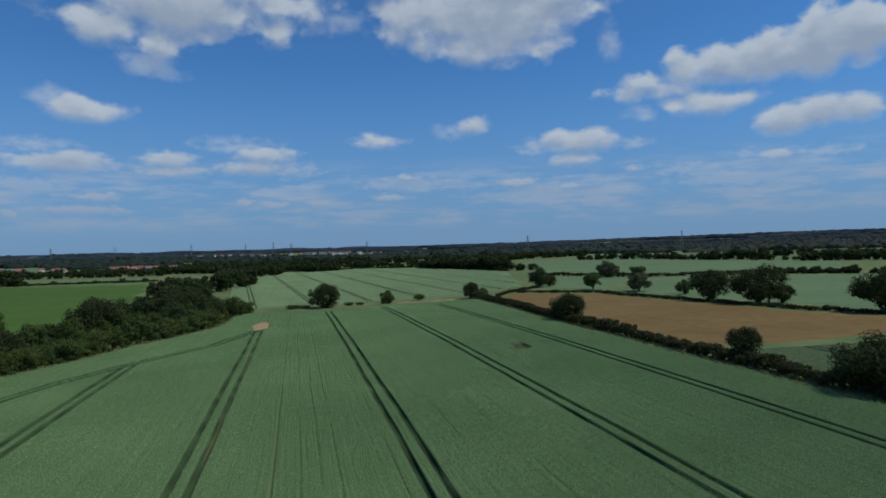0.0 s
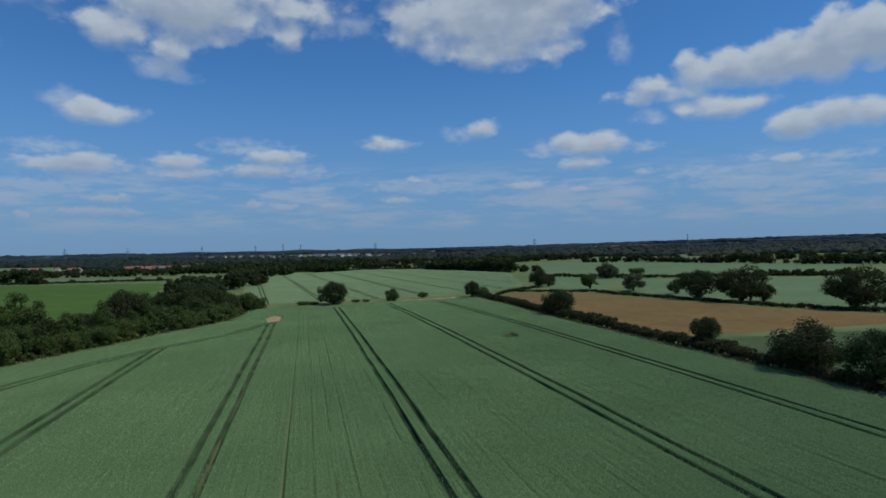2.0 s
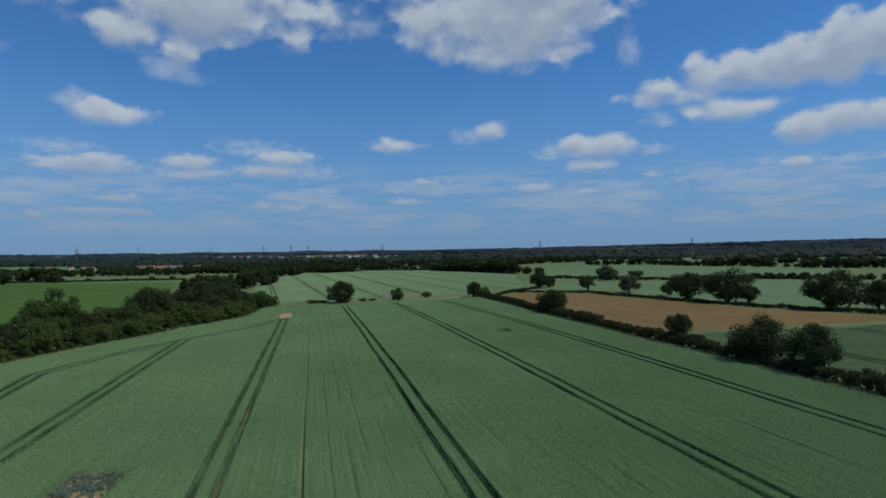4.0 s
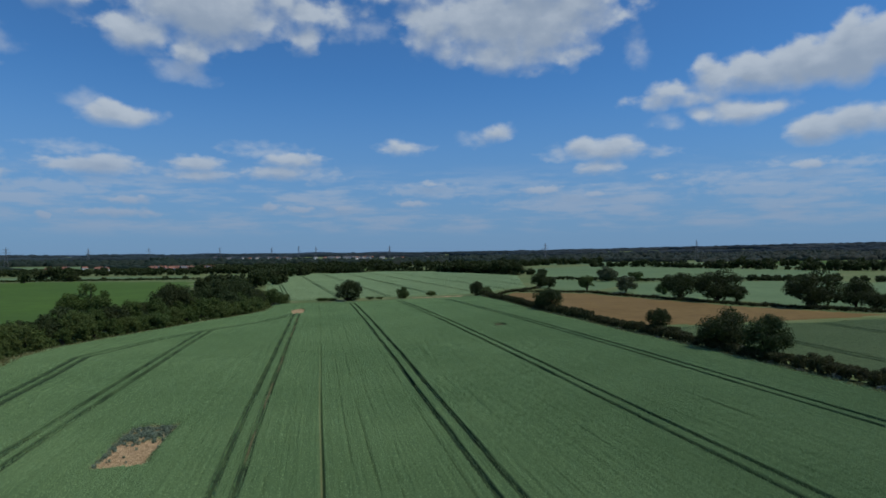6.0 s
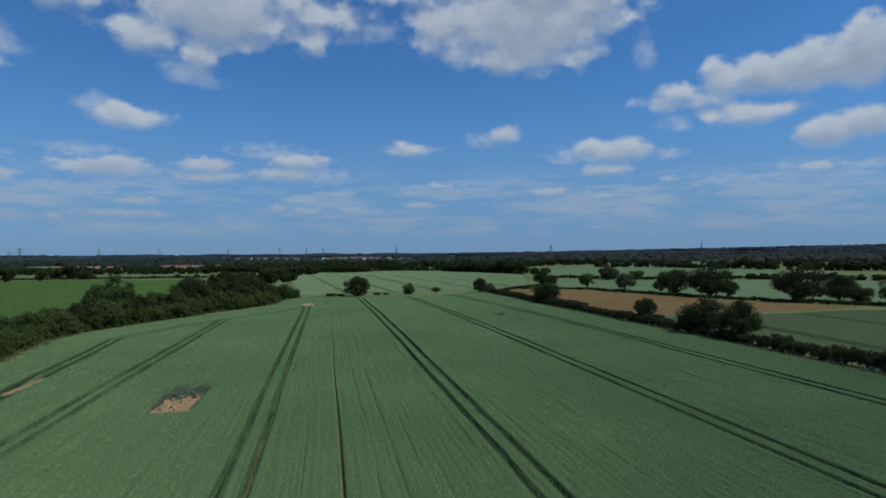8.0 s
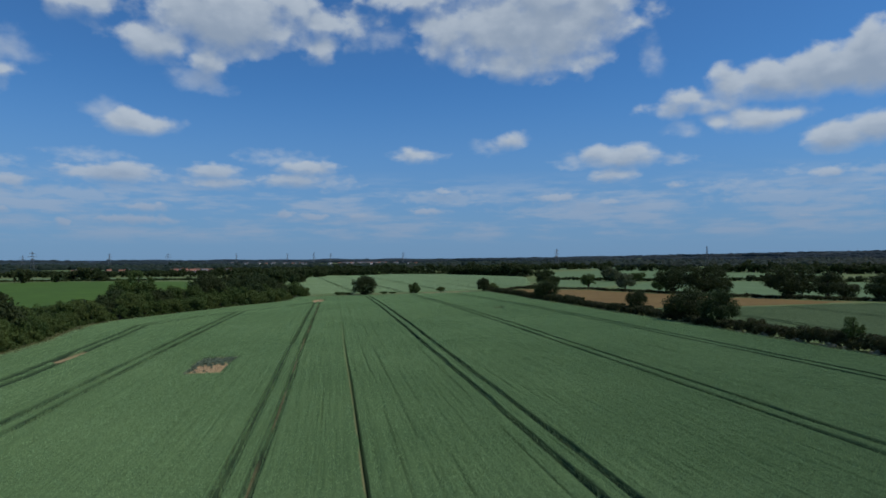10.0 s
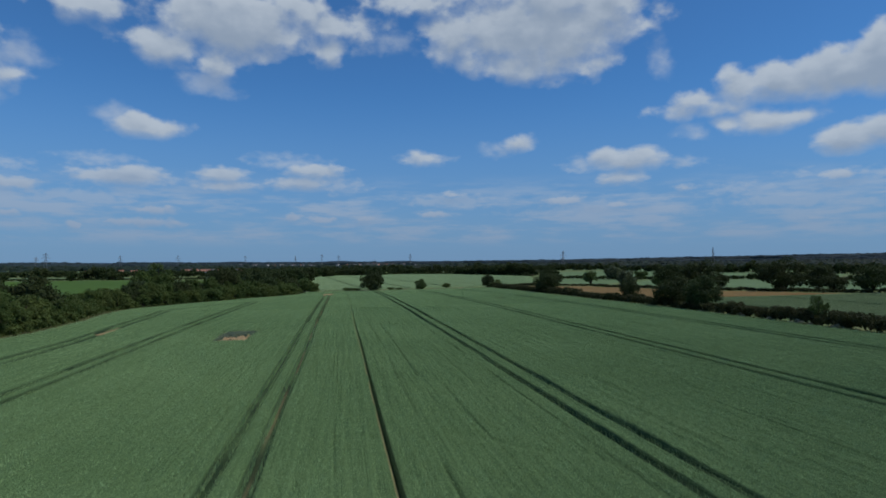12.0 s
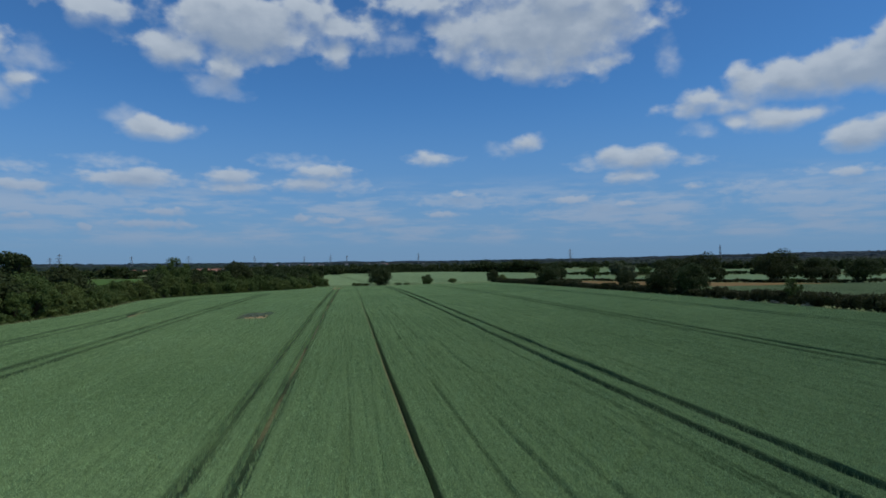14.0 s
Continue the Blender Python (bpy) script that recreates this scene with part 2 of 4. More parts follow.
def plain_material(name, a, b, scale=1.0, rough=0.8, bump=0.3, dist=0.05, metal=0.0):
    """Two tones broken up at two scales, with fine relief."""
    m, node, out = material(name)
    pos = node("ShaderNodeNewGeometry").outputs["Position"]
    big, small = noise_at(node, pos, scale, 4.0), noise_at(node, pos, scale * 9, 5.0, 0.7)
    c = blend(node, big, rgb(*a), rgb(*b))
    k = node("ShaderNodeMath", {0: small, 1: 0.5}, operation="MULTIPLY").outputs[0]
    c = blend(node, k, c, rgb(*(0.6 * v for v in b)))
    n = node("ShaderNodeBump", {"Strength": bump, "Distance": dist, "Height": small}).outputs[0]
    p = node("ShaderNodeBsdfPrincipled", {"Base Color": c, "Roughness": rough, "Metallic": metal, "Normal": n, "Specular IOR Level": 0.3 if rough < 0.75 else 0.08})
    m.node_tree.links.new(p.outputs[0], out.inputs[0])
    return m


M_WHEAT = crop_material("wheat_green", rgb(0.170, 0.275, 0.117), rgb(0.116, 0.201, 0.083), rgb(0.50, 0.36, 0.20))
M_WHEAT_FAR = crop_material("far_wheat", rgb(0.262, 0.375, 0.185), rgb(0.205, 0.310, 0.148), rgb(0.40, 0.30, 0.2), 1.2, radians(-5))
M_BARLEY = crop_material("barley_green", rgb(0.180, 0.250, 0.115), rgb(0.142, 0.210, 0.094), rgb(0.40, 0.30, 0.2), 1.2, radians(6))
M_BLADE = leaf_material("wheat_blade", (0.255, 0.400, 0.178), (0.335, 0.495, 0.230), (0.29, 0.44, 0.20), 0.24)
M_GRASS = plain_material("rough_grass", (0.075, 0.130, 0.045), (0.155, 0.180, 0.075), 0.06, 0.9, 0.6, 0.15)
M_VERGE = plain_material("dry_verge", (0.150, 0.175, 0.068), (0.215, 0.205, 0.100), 0.25, 0.9, 0.8, 0.12)
M_STRAW = leaf_material("verge_grass", (0.13, 0.17, 0.06), (0.27, 0.26, 0.12), (0.18, 0.19, 0.08), 0.2)
M_BRIGHT = plain_material("bright_grass", (0.068, 0.130, 0.021), (0.054, 0.108, 0.018), 0.012, 0.85, 0.4, 0.1)
M_TAN = plain_material("bare_tilth", (0.185, 0.128, 0.050), (0.150, 0.100, 0.038), 0.03, 0.95, 0.8, 0.12)
M_SAND = plain_material("sandy_soil", (0.50, 0.36, 0.22), (0.38, 0.26, 0.16), 0.7, 0.95, 0.8, 0.08)
M_PALE = plain_material("pale_crop", (0.125, 0.190, 0.086), (0.100, 0.160, 0.072), 0.02, 0.85, 0.5, 0.2)
M_OAK = leaf_material("oak_leaf", (0.034, 0.056, 0.018), (0.056, 0.084, 0.025), (0.050, 0.058, 0.020), 0.3)
M_THORN = leaf_material("hawthorn_leaf", (0.052, 0.090, 0.024), (0.088, 0.135, 0.036), (0.125, 0.155, 0.040), 0.3)
M_HEDGE = leaf_material("hedge_leaf", (0.048, 0.060, 0.021), (0.072, 0.082, 0.029), (0.058, 0.056, 0.023), 0.3)
M_ASH = leaf_material("ash_leaf", (0.06, 0.10, 0.022), (0.10, 0.145, 0.035), (0.06, 0.095, 0.025))
M_WILLOW = leaf_material("willow_leaf", (0.10, 0.125, 0.06), (0.14, 0.16, 0.08), (0.09, 0.11, 0.05))
M_BLOSSOM = leaf_material("blossom", (0.13, 0.16, 0.08), (0.42, 0.40, 0.30), (0.30, 0.30, 0.20), 0.2)
M_WEED = leaf_material("weed_leaf", (0.180, 0.245, 0.165), (0.290, 0.350, 0.240), (0.19, 0.25, 0.17), 0.45)
M_BARK = plain_material("bark", (0.10, 0.08, 0.06), (0.06, 0.05, 0.04), 1.5, 0.9, 0.8, 0.05)
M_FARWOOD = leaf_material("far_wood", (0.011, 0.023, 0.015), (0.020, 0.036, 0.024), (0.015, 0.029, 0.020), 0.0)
# bluish tint painted in for the haze over the farthest woods
M_HAZEWOOD = leaf_material("farthest_wood", (0.016, 0.030, 0.036), (0.026, 0.045, 0.053), (0.022, 0.038, 0.045), 0.0)
# distance haze put into the ridge's base colour
M_HAZE_RIDGE = plain_material("blue_ridge", (0.055, 0.085, 0.13), (0.045, 0.07, 0.105), 0.01, 0.9, 0.1)
M_BRICK = plain_material("house_brick", (0.36, 0.17, 0.11), (0.28, 0.13, 0.09), 0.8, 0.85)
M_PLASTER = plain_material("white_plaster", (0.80, 0.79, 0.76), (0.72, 0.71, 0.68), 0.4, 0.8)
M_TILE = plain_material("red_roof_tile", (0.30, 0.155, 0.11), (0.22, 0.115, 0.085), 0.8, 0.8)
M_SLATE = plain_material("grey_roof_slate", (0.16, 0.15, 0.15), (0.11, 0.11, 0.12), 0.8, 0.7)
M_PANE = plain_material("dark_glass", (0.03, 0.035, 0.04), (0.02, 0.02, 0.025), 1.0, 0.1, 0.0)
M_STEEL = plain_material("galvanised_steel", (0.22, 0.23, 0.24), (0.15, 0.16, 0.17), 1.0, 0.5, 0.1, 0.01, 0.6)


# ---- lie of the land ----
def sm(a, b, v):
    v = np.clip((v - a) / (b - a), 0, 1)
    return v * v * (3 - 2 * v)


def crop_top(x, y):
    """Height of the top of the standing crop: a field that tips gently away and falls off towards its far end."""
    yy = np.clip(y, -200, 335)
    near = 0.3 + 0.0077 * np.clip(x, -120, 220) - 0.0059 * yy - 5e-5 * np.maximum(0, yy - 120) ** 2
    r = np.hypot(x, y)
    bearing = np.degrees(np.arctan2(x, np.maximum(y, 1)))
    return near + sm(1500, 4600, r) * (15 + 30 * sm(12, 48, bearing))


STRAW = 0.6


def ground_z(x, y):
    return crop_top(x, y) - STRAW


def mesh_np(name, verts, faces, mat, smooth=False, soil=None, damp=None):
    """A mesh from arrays of vertices and of triangles or quads."""
    verts, faces = np.asarray(verts, np.float32), np.asarray(faces, np.int32)
    me = bpy.data.meshes.new(name)
    k = faces.shape[1]
    me.vertices.add(len(verts))
    me.vertices.foreach_set("co", verts.ravel())
    me.loops.add(faces.size)
    me.loops.foreach_set("vertex_index", faces.ravel())
    me.polygons.add(len(faces))
    me.polygons.foreach_set("loop_start", np.arange(len(faces), dtype=np.int32) * k)
    if smooth:
        me.polygons.foreach_set("use_smooth", np.ones(len(faces), bool))
    for mark, values in (("soil", soil), ("damp", damp)):
        if values is not None:
            me.attributes.new(mark, "FLOAT", "POINT").data.foreach_set("value", np.asarray(values, np.float32))
    me.materials.append(mat)
    me.update(calc_edges=True)
    return me


def grid_faces(rows, cols, keep=None):
    i = np.arange((rows - 1) * cols).reshape(rows - 1, cols)[:, :-1]
    f = np.stack([i, i + 1, i + cols + 1, i + cols], -1)
    return f.reshape(-1, 4) if keep is None else f[keep]


def spaced(*stops):
    """Coordinates from (start, step) pairs to the last value."""
    out = []
    for (a, step), b in zip(stops[:-1], [s[0] if isinstance(s, tuple) else s for s in stops[1:]]):
        out.append(np.linspace(a, b, max(1, round((b - a) / step)), endpoint=False))
    return np.append(np.concatenate(out), stops[-1])


def under(x, y, polygon):
    """Which points lie in a polygon."""
    inside = np.zeros(np.shape(x), bool)
    for (ax, ay), (bx, by) in zip(polygon, polygon[1:] + polygon[:1]):
        if ay != by:
            inside ^= ((ay > y) != (by > y)) & (x < (bx - ax) * (y - ay) / (by - ay) + ax)
    return inside


def from_line(x, y, line):
    """Distance of points from a polyline."""
    best = np.full(np.shape(x), 1e9)
    for (ax, ay), (bx, by) in zip(line, line[1:]):
        dx, dy = bx - ax, by - ay
        s = np.clip(((x - ax) * dx + (y - ay) * dy) / (dx * dx + dy * dy), 0, 1)
        best = np.minimum(best, np.hypot(x - ax - s * dx, y - ay - s * dy))
    return best


def lumps(x, y, size, seed=0):
    """Cheap smooth noise, about -1 to 1."""
    rng = np.random.default_rng(seed)
    total = 0
    for k in range(7):
        a, p = rng.uniform(0, 2 * np.pi, 2)
        w = rng.uniform(0.7, 2.2) * 2 * np.pi / size
        total = total + np.sin((x * np.cos(a) + y * np.sin(a)) * w + p)
    return total / 3.5


# ---- ground sheet ----
gx = spaced((-4900, 300), (-1500, 90), (-400, 20), (-150, 5), (260, 20), (700, 90), (1800, 300), 4900)
gy = spaced((-1500, 150), (-300, 20), (-60, 5), (440, 20), (1100, 80), (2200, 200), 4700)
X, Y = np.meshgrid(gx, gy)
Z = ground_z(X, Y) + 0.03 * lumps(X, Y, 23, 1)
tagged(new("ground", mesh_np("ground", np.stack([X, Y, Z], -1).reshape(-1, 3), grid_faces(*X.shape), M_GRASS, True)),
       "rough grassy farmland reaching to the horizon", "ground", kind="structure")

# ---- the wheat field ----
LEFT_EDGE = [(-76, -60), (-75.5, 100), (-73.5, 125), (-75, 150), (-80, 182), (-78, 198), (-69, 220), (-61, 238), (-56, 252), (-45, 275), (-38.5, 292), (-37, 318), (-38, 342)]
RIGHT_EDGE = [(70.5, 352), (70.5, 330), (69, 303), (65, 258), (64, 235), (63.5, 207), (62.8, 185), (62.5, -60)]
FIELD = LEFT_EDGE + [(2, 341), (31, 347)] + RIGHT_EDGE
TRAMLINES = (-47.6, -24.05, 0.0, 24.0, 48.0)
FURROW = -15.34
DRILL_MISSES = (-18.7, -12.6, -10.6, -8.7, -2.9, 6.0, 11.2, 14.5, 20.7, 28.5, 36.0)
HEADLAND = [(-61.0, -60), (-60.3, 60), (-59.9, 86), (-59.9, 106), (-62.2, 138), (-63.5, 157), (-65.5, 177), (-62, 188), (-57, 203), (-48, 221), (-34, 243), (-25, 270)]
TRAMPLED = [[(-11.2, 43.2), (-9.0, 41.5), (-7.1, 38.9), (-5.7, 37.6), (-3.8, 37.4), (-3.0, 34.7), (-2.8, 30.5), (-3.0, 25.4), (-3.7, 22.1), (-5.3, 19.7), (-7.5, 17.5), (-8.7, 16.4)],
            [(-3.7, 22.1), (-3.4, 20.1), (-3.3, 17.6), (-3.1, 12.0)],
            [(15.6, 104), (13, 99.4), (9.7, 96.2), (6.1, 94.3)], [(-21.1, 109), (-17.4, 107.2), (-13.9, 102)]]
BARE_PATCH = [(-38.0, 101.0), (-32.7, 101.2), (-33.0, 111.6), (-38.4, 110.4)]
WEED_PATCH = [(-38.5, 110.2), (-32.8, 111.4), (-32.6, 116.2), (-37.8, 116.4)]
BARE_STRIP = [(-60.2, 117), (-59.6, 126), (-60, 133), (-61.5, 130), (-61.9, 118)]
PALE_PATCH = [(-26, 274), (-21.6, 276), (-21.2, 296), (-24, 304), (-27.2, 292)]
GAP_PATCH = [(34.5, 203), (38.2, 204), (38.6, 211), (36, 211)]


ROW_RELIEF = 0.20


def sway(y):
    """The drill's wander, shared by all tramlines."""
    return 0.06 * np.sin(y / 31.0 + 0.6) + 0.04 * np.sin(y / 11.0)


def trough(d, half, wall):
    return 1 - sm(half, half + wall, np.abs(d))


def line_end(x):
    """Where a tramline stops short of the far headland."""
    return {-47.6: 221.0, -24.05: 276.0, 0.0: 331.0, 24.0: 340.0, 48.0: 338.0}[x]


cols = [spaced((-84, 0.5), (-70, 0.38), (-30, 0.23), (32, 0.32), 78)]
for c in TRAMLINES:
    for s in (-1.03, 1.03):
        cols.append(c + s + np.array([-0.65, -0.5, -0.42, -0.34, -0.16, 0, 0.16, 0.34, 0.42, 0.5, 0.65]))
cols.append(FURROW + np.array([-0.4, -0.3, -0.22, -0.14, -0.06, 0.06, 0.14, 0.22, 0.35]))
for c in DRILL_MISSES:
    cols.append(c + np.array([-0.14, -0.06, 0.06, 0.14]))
fx = np.sort(np.concatenate(cols))
fx = fx[np.append(True, np.diff(fx) > 0.04)]
fy = spaced((-60, 3.0), (8, 0.45), (62, 0.7), (130, 1.2), (280, 1.8), 356)
X, Y = np.meshgrid(fx, fy)
X = X + sway(Y)
inside = under(X, Y, FIELD)
rim = from_line(X, Y, FIELD + FIELD[:1])
S = X - sway(Y)
rng = np.random.default_rng(3)
depth = np.zeros_like(X)
# the second mark is painted shade for wheelings, drill gaps and patch rims
soil, damp = np.zeros_like(X), np.zeros_like(X)
for c in TRAMLINES:
    stop = 1 - sm(line_end(c) - 3, line_end(c), Y)
    broad = 0.38 if c < -40 else 0.33 if c < -20 else 0.27
    for s in (-1.03, 1.03):
        lane = S - c - s - 0.10 * lumps(Y, Y * 0, 25, int(c) + 90 + int(s > 0)) * 0.5
        lush = 0.78 + 0.22 * lumps(X, Y, 19, int(c) + 60)
        t = trough(lane, broad, 0.15) * stop
        depth = np.maximum(depth, t * 0.52 * lush)
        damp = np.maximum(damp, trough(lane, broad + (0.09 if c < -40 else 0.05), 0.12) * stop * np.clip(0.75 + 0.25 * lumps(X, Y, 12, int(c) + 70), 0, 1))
        bare = 0.0
        if c == -24.05 and s > 0:
            bare = 0.28 * sm(-0.4, 0.2, lumps(X, Y, 34, 5) + 0.2)
        soil = np.maximum(soil, trough(lane + 0.05, 0.06, 0.07) * stop * bare)
t = trough(S - FURROW, 0.05, 0.08) * (1 - sm(285, 300, Y)) * np.clip(1.2 - Y / 200, 0.2, 1)
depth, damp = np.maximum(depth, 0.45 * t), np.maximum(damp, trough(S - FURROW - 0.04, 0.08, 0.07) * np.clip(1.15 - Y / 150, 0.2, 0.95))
ledge = trough(S - FURROW + 0.17, 0.05, 0.06) * np.clip(1.25 - Y / 150, 0.0, 1) * sm(-0.9, -0.2, lumps(X, Y, 16, 41))
depth, soil = np.maximum(depth, ledge * 0.22), np.maximum(soil, ledge * 0.42)
for c in DRILL_MISSES:
    gaps = sm(-0.15, 0.35, lumps(X * 0 + c * 7, Y, 40, int(c * 10) + 300) + 0.25)
    depth = np.maximum(depth, trough(S - c, 0.05, 0.08) * (0.10 if c < 3 else 0.05) * gaps)
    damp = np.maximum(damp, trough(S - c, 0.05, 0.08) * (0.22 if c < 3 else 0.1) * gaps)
d = np.abs(from_line(X, Y, HEADLAND) - 1.03)
depth = np.maximum(depth, trough(d, 0.5, 0.22) * 0.5 * (0.8 + 0.2 * lumps(X, Y, 15, 8)))
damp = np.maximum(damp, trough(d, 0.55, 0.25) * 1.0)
for line in TRAMPLED:
    depth = np.maximum(depth, trough(from_line(X, Y, line), 0.12, 0.22) * 0.22 * (0.7 + 0.3 * lumps(X, Y, 4, 9)))
ragged = 0.22 * lumps(X, Y, 2.6, 14)
for polygon, bareness, deep in ((BARE_PATCH, 1.0, 0.5), (WEED_PATCH, 0.7, 0.5), (BARE_STRIP, 0.9, 0.48), (PALE_PATCH, 1.0, 0.5), (GAP_PATCH, 0.15, 0.5)):
    d = from_line(X, Y, polygon + polygon[:1]) * np.where(under(X, Y, polygon), 1, -1) + ragged
    k = sm(-0.1, 0.35, d)
    depth, soil = np.maximum(depth, deep * k), np.maximum(soil, bareness * sm(0.1, 0.5, d))
    damp = np.maximum(damp, sm(-0.5, -0.1, d) * (1 - 0.8 * bareness))
edge_drop = np.where(inside, 1 - sm(0, 1.6, rim + 0.4 * lumps(X, Y, 3, 4)), 1.0)
lodged = np.minimum(0, lumps(X, Y, 7.5, 31) + 0.3 * lumps(X, Y, 2.2, 32) + 0.55) * 0.06
# drill rows: uneven ridges that run with the tramlines
rough = rng.standard_normal(X.shape)
ridge, along = np.zeros_like(X), np.arange(-24, 25)
for k, w in zip(along, np.exp(-(along / 11.0) ** 2)):
    ridge += w * np.roll(rough, k, 0)
ridge = (0.6 + 0.3 * sm(45, 150, Y)) * ridge / ridge.std() + (0.65 - 0.4 * sm(45, 150, Y)) * rough
pitch = np.clip(np.gradient(fx), 0.08, 0.25)
fine = ROW_RELIEF * pitch[None, :] * ridge * (1.15 - 0.8 * sm(45, 150, Y)) + 0.006 * lumps(X, Y, 3.1, 22) + lodged * 0.1
Z = crop_top(X, Y) - depth + fine * (1 - np.minimum(1, depth * 1.5)) - edge_drop * 0.85
keep = (inside | (rim < 1.5))
keep = keep[:-1, :-1] | keep[1:, 1:]
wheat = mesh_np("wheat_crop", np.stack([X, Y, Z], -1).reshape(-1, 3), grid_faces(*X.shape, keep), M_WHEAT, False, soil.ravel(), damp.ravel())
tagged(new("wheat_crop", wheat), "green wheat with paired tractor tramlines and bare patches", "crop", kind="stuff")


# single blades and ears that stand out of the crop where it is seen closest
def blades(n, y0, y1, tall, power, seed):
    """Thin upright blades, ever broader with distance."""
    r = np.random.default_rng(seed)
    y = y0 + (y1 - y0) * r.random(n) ** power
    lo, hi = np.maximum(-84, -18 - 0.72 * (y + 14)), np.minimum(76, -18 + 0.97 * (y + 14))
    x = lo + (hi - lo) * r.random(n)
    wide = 0.015 + 0.00036 * y
    s = x - sway(y)
    ok = under(x, y, FIELD)
    for c in TRAMLINES:
        for w in (-1.03, 1.03):
            ok &= np.abs(s - c - w) > (0.72 if c < -40 else 0.52)
    for line in TRAMPLED:
        ok &= from_line(x, y, line) > 0.3
    for c in DRILL_MISSES:
        ok &= np.abs(s - c) > 0.09
    ok &= np.abs(s - FURROW + 0.08) > 0.34
    ok &= np.abs(from_line(x, y, HEADLAND) - 1.03) > 0.72
    for polygon in (BARE_PATCH, WEED_PATCH, BARE_STRIP, PALE_PATCH, GAP_PATCH):
        ok &= ~under(x, y, polygon)
    x, y, wide = x[ok], y[ok], wide[ok]
    n = len(x)
    z = crop_top(x, y) - 0.17
    a, lean = r.uniform(0, 2 * np.pi, n), r.uniform(0.06, 0.26, n)
    b = r.uniform(0, 2 * np.pi, n)
    h = tall * r.uniform(0.7, 1.25, n)
    wx, wy = np.cos(a) * wide, np.sin(a) * wide
    tip = np.stack([x + np.cos(b) * lean, y + np.sin(b) * lean, z + h], -1)
    left, right = np.stack([x - wx, y - wy, z], -1), np.stack([x + wx, y + wy, z], -1)
    return np.stack([left, right, tip], 1).reshape(-1, 3)


def fringe(n, y0, y1, seed):
    """Stalks that lean out of the standing crop over the wheelings, and make their walls ragged."""
    r = np.random.default_rng(seed)
    y = y0 + (y1 - y0) * r.random(n) ** 1.7
    centre = r.choice([c + w for c in TRAMLINES for w in (-1.03, 1.03)], n)
    side = r.choice([-1.0, 1.0], n)
    x = centre + side * r.uniform(0.22, 0.44, n) + sway(y)
    z = crop_top(x, y) - 0.58
    h, reach = r.uniform(0.3, 0.62, n), r.uniform(0.0, 0.12, n)
    wide = 0.018 + 0.0003 * y
    a = r.uniform(0, 2 * np.pi, n)
    wx, wy = np.cos(a) * wide, np.sin(a) * wide
    tip = np.stack([x - side * reach, y + r.normal(0, 0.06, n), z + h], -1)
    return np.stack([np.stack([x - wx, y - wy, z], -1), np.stack([x + wx, y + wy, z], -1), tip], 1).reshape(-1, 3)


tufts = np.concatenate([blades(380000, 8, 170, 0.27, 1.7, 1), blades(200000, 30, 338, 0.24, 1.0, 6), fringe(60000, 9, 130, 2)])
tagged(new("wheat_ears", mesh_np("wheat_ears", tufts, np.arange(len(tufts)).reshape(-1, 3), M_BLADE)),
       "upright green wheat ears and leaf tips", "crop", kind="stuff")


# ---- neighbouring fields ----
def field_piece(name, polygon, step, mat, label, lift=0.12, angle=0.0, lines=(), height=0.0, category="field"):
    """A field draped over the ground. lines: tramlines at those distances across, along a direction turned by angle."""
    ca, sa = math.cos(angle), math.sin(angle)
    pu = [(x * ca - y * sa, x * sa + y * ca) for x, y in polygon]
    us = spaced((min(p[0] for p in pu), step), max(p[0] for p in pu))
    for c in lines:
        for s in (-1.03, 1.03):
            us = np.append(us, c + s + np.array([-0.75, -0.45, -0.3, 0.3, 0.45, 0.75]))
    us = np.sort(us)
    vs = spaced((min(p[1] for p in pu), step), max(p[1] for p in pu))
    U, V = np.meshgrid(us, vs)
    X, Y = U * ca + V * sa, -U * sa + V * ca
    inside = under(X, Y, polygon)
    rim = from_line(X, Y, polygon + polygon[:1])
    drop = np.where(inside, 0, 1.0)
    depth = np.zeros_like(X)
    for c in lines:
        for s in (-1.03, 1.03):
            depth = np.maximum(depth, trough(U - c - s, 0.3, 0.2))
    Z = ground_z(X, Y) + lift + height + 0.05 * lumps(X, Y, 9, 2) - depth * height * 0.85 - drop * (0.6 + height + lift)
    keep = inside | (rim < step * 1.2)
    keep = keep[:-1, :-1] | keep[1:, 1:]
    # tramline troughs take the painted shade at half strength
    me = mesh_np(name, np.stack([X, Y, Z], -1).reshape(-1, 3), grid_faces(*X.shape, keep), mat, True, depth.ravel() * 0.0, depth.ravel() * 0.5)
    return tagged(new(name, me), label, category, kind="stuff" if height else "structure")


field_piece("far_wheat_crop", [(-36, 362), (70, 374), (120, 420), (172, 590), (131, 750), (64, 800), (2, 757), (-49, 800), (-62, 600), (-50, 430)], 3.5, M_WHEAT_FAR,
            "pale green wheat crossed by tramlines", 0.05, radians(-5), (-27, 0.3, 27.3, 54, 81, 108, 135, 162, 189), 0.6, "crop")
field_piece("ploughed_field", [(70, 190), (70.4, 215), (71.8, 258), (75.5, 303), (79, 345), (96, 372), (132, 347), (135, 290), (140, 236), (154, 199), (160, 190), (120, 187)], 2.0, M_TAN,
            "bare tan tilth beside the hedge", 0.12)
field_piece("barley_crop", [(71, 20), (71, 182), (110, 180), (168, 178), (230, 160), (230, 20)], 3.0, M_BARLEY,
            "green corn beyond the hedge with tramlines", 0.05, radians(6), (40, 70, 100, 130, 160, 190), 0.55, "crop")
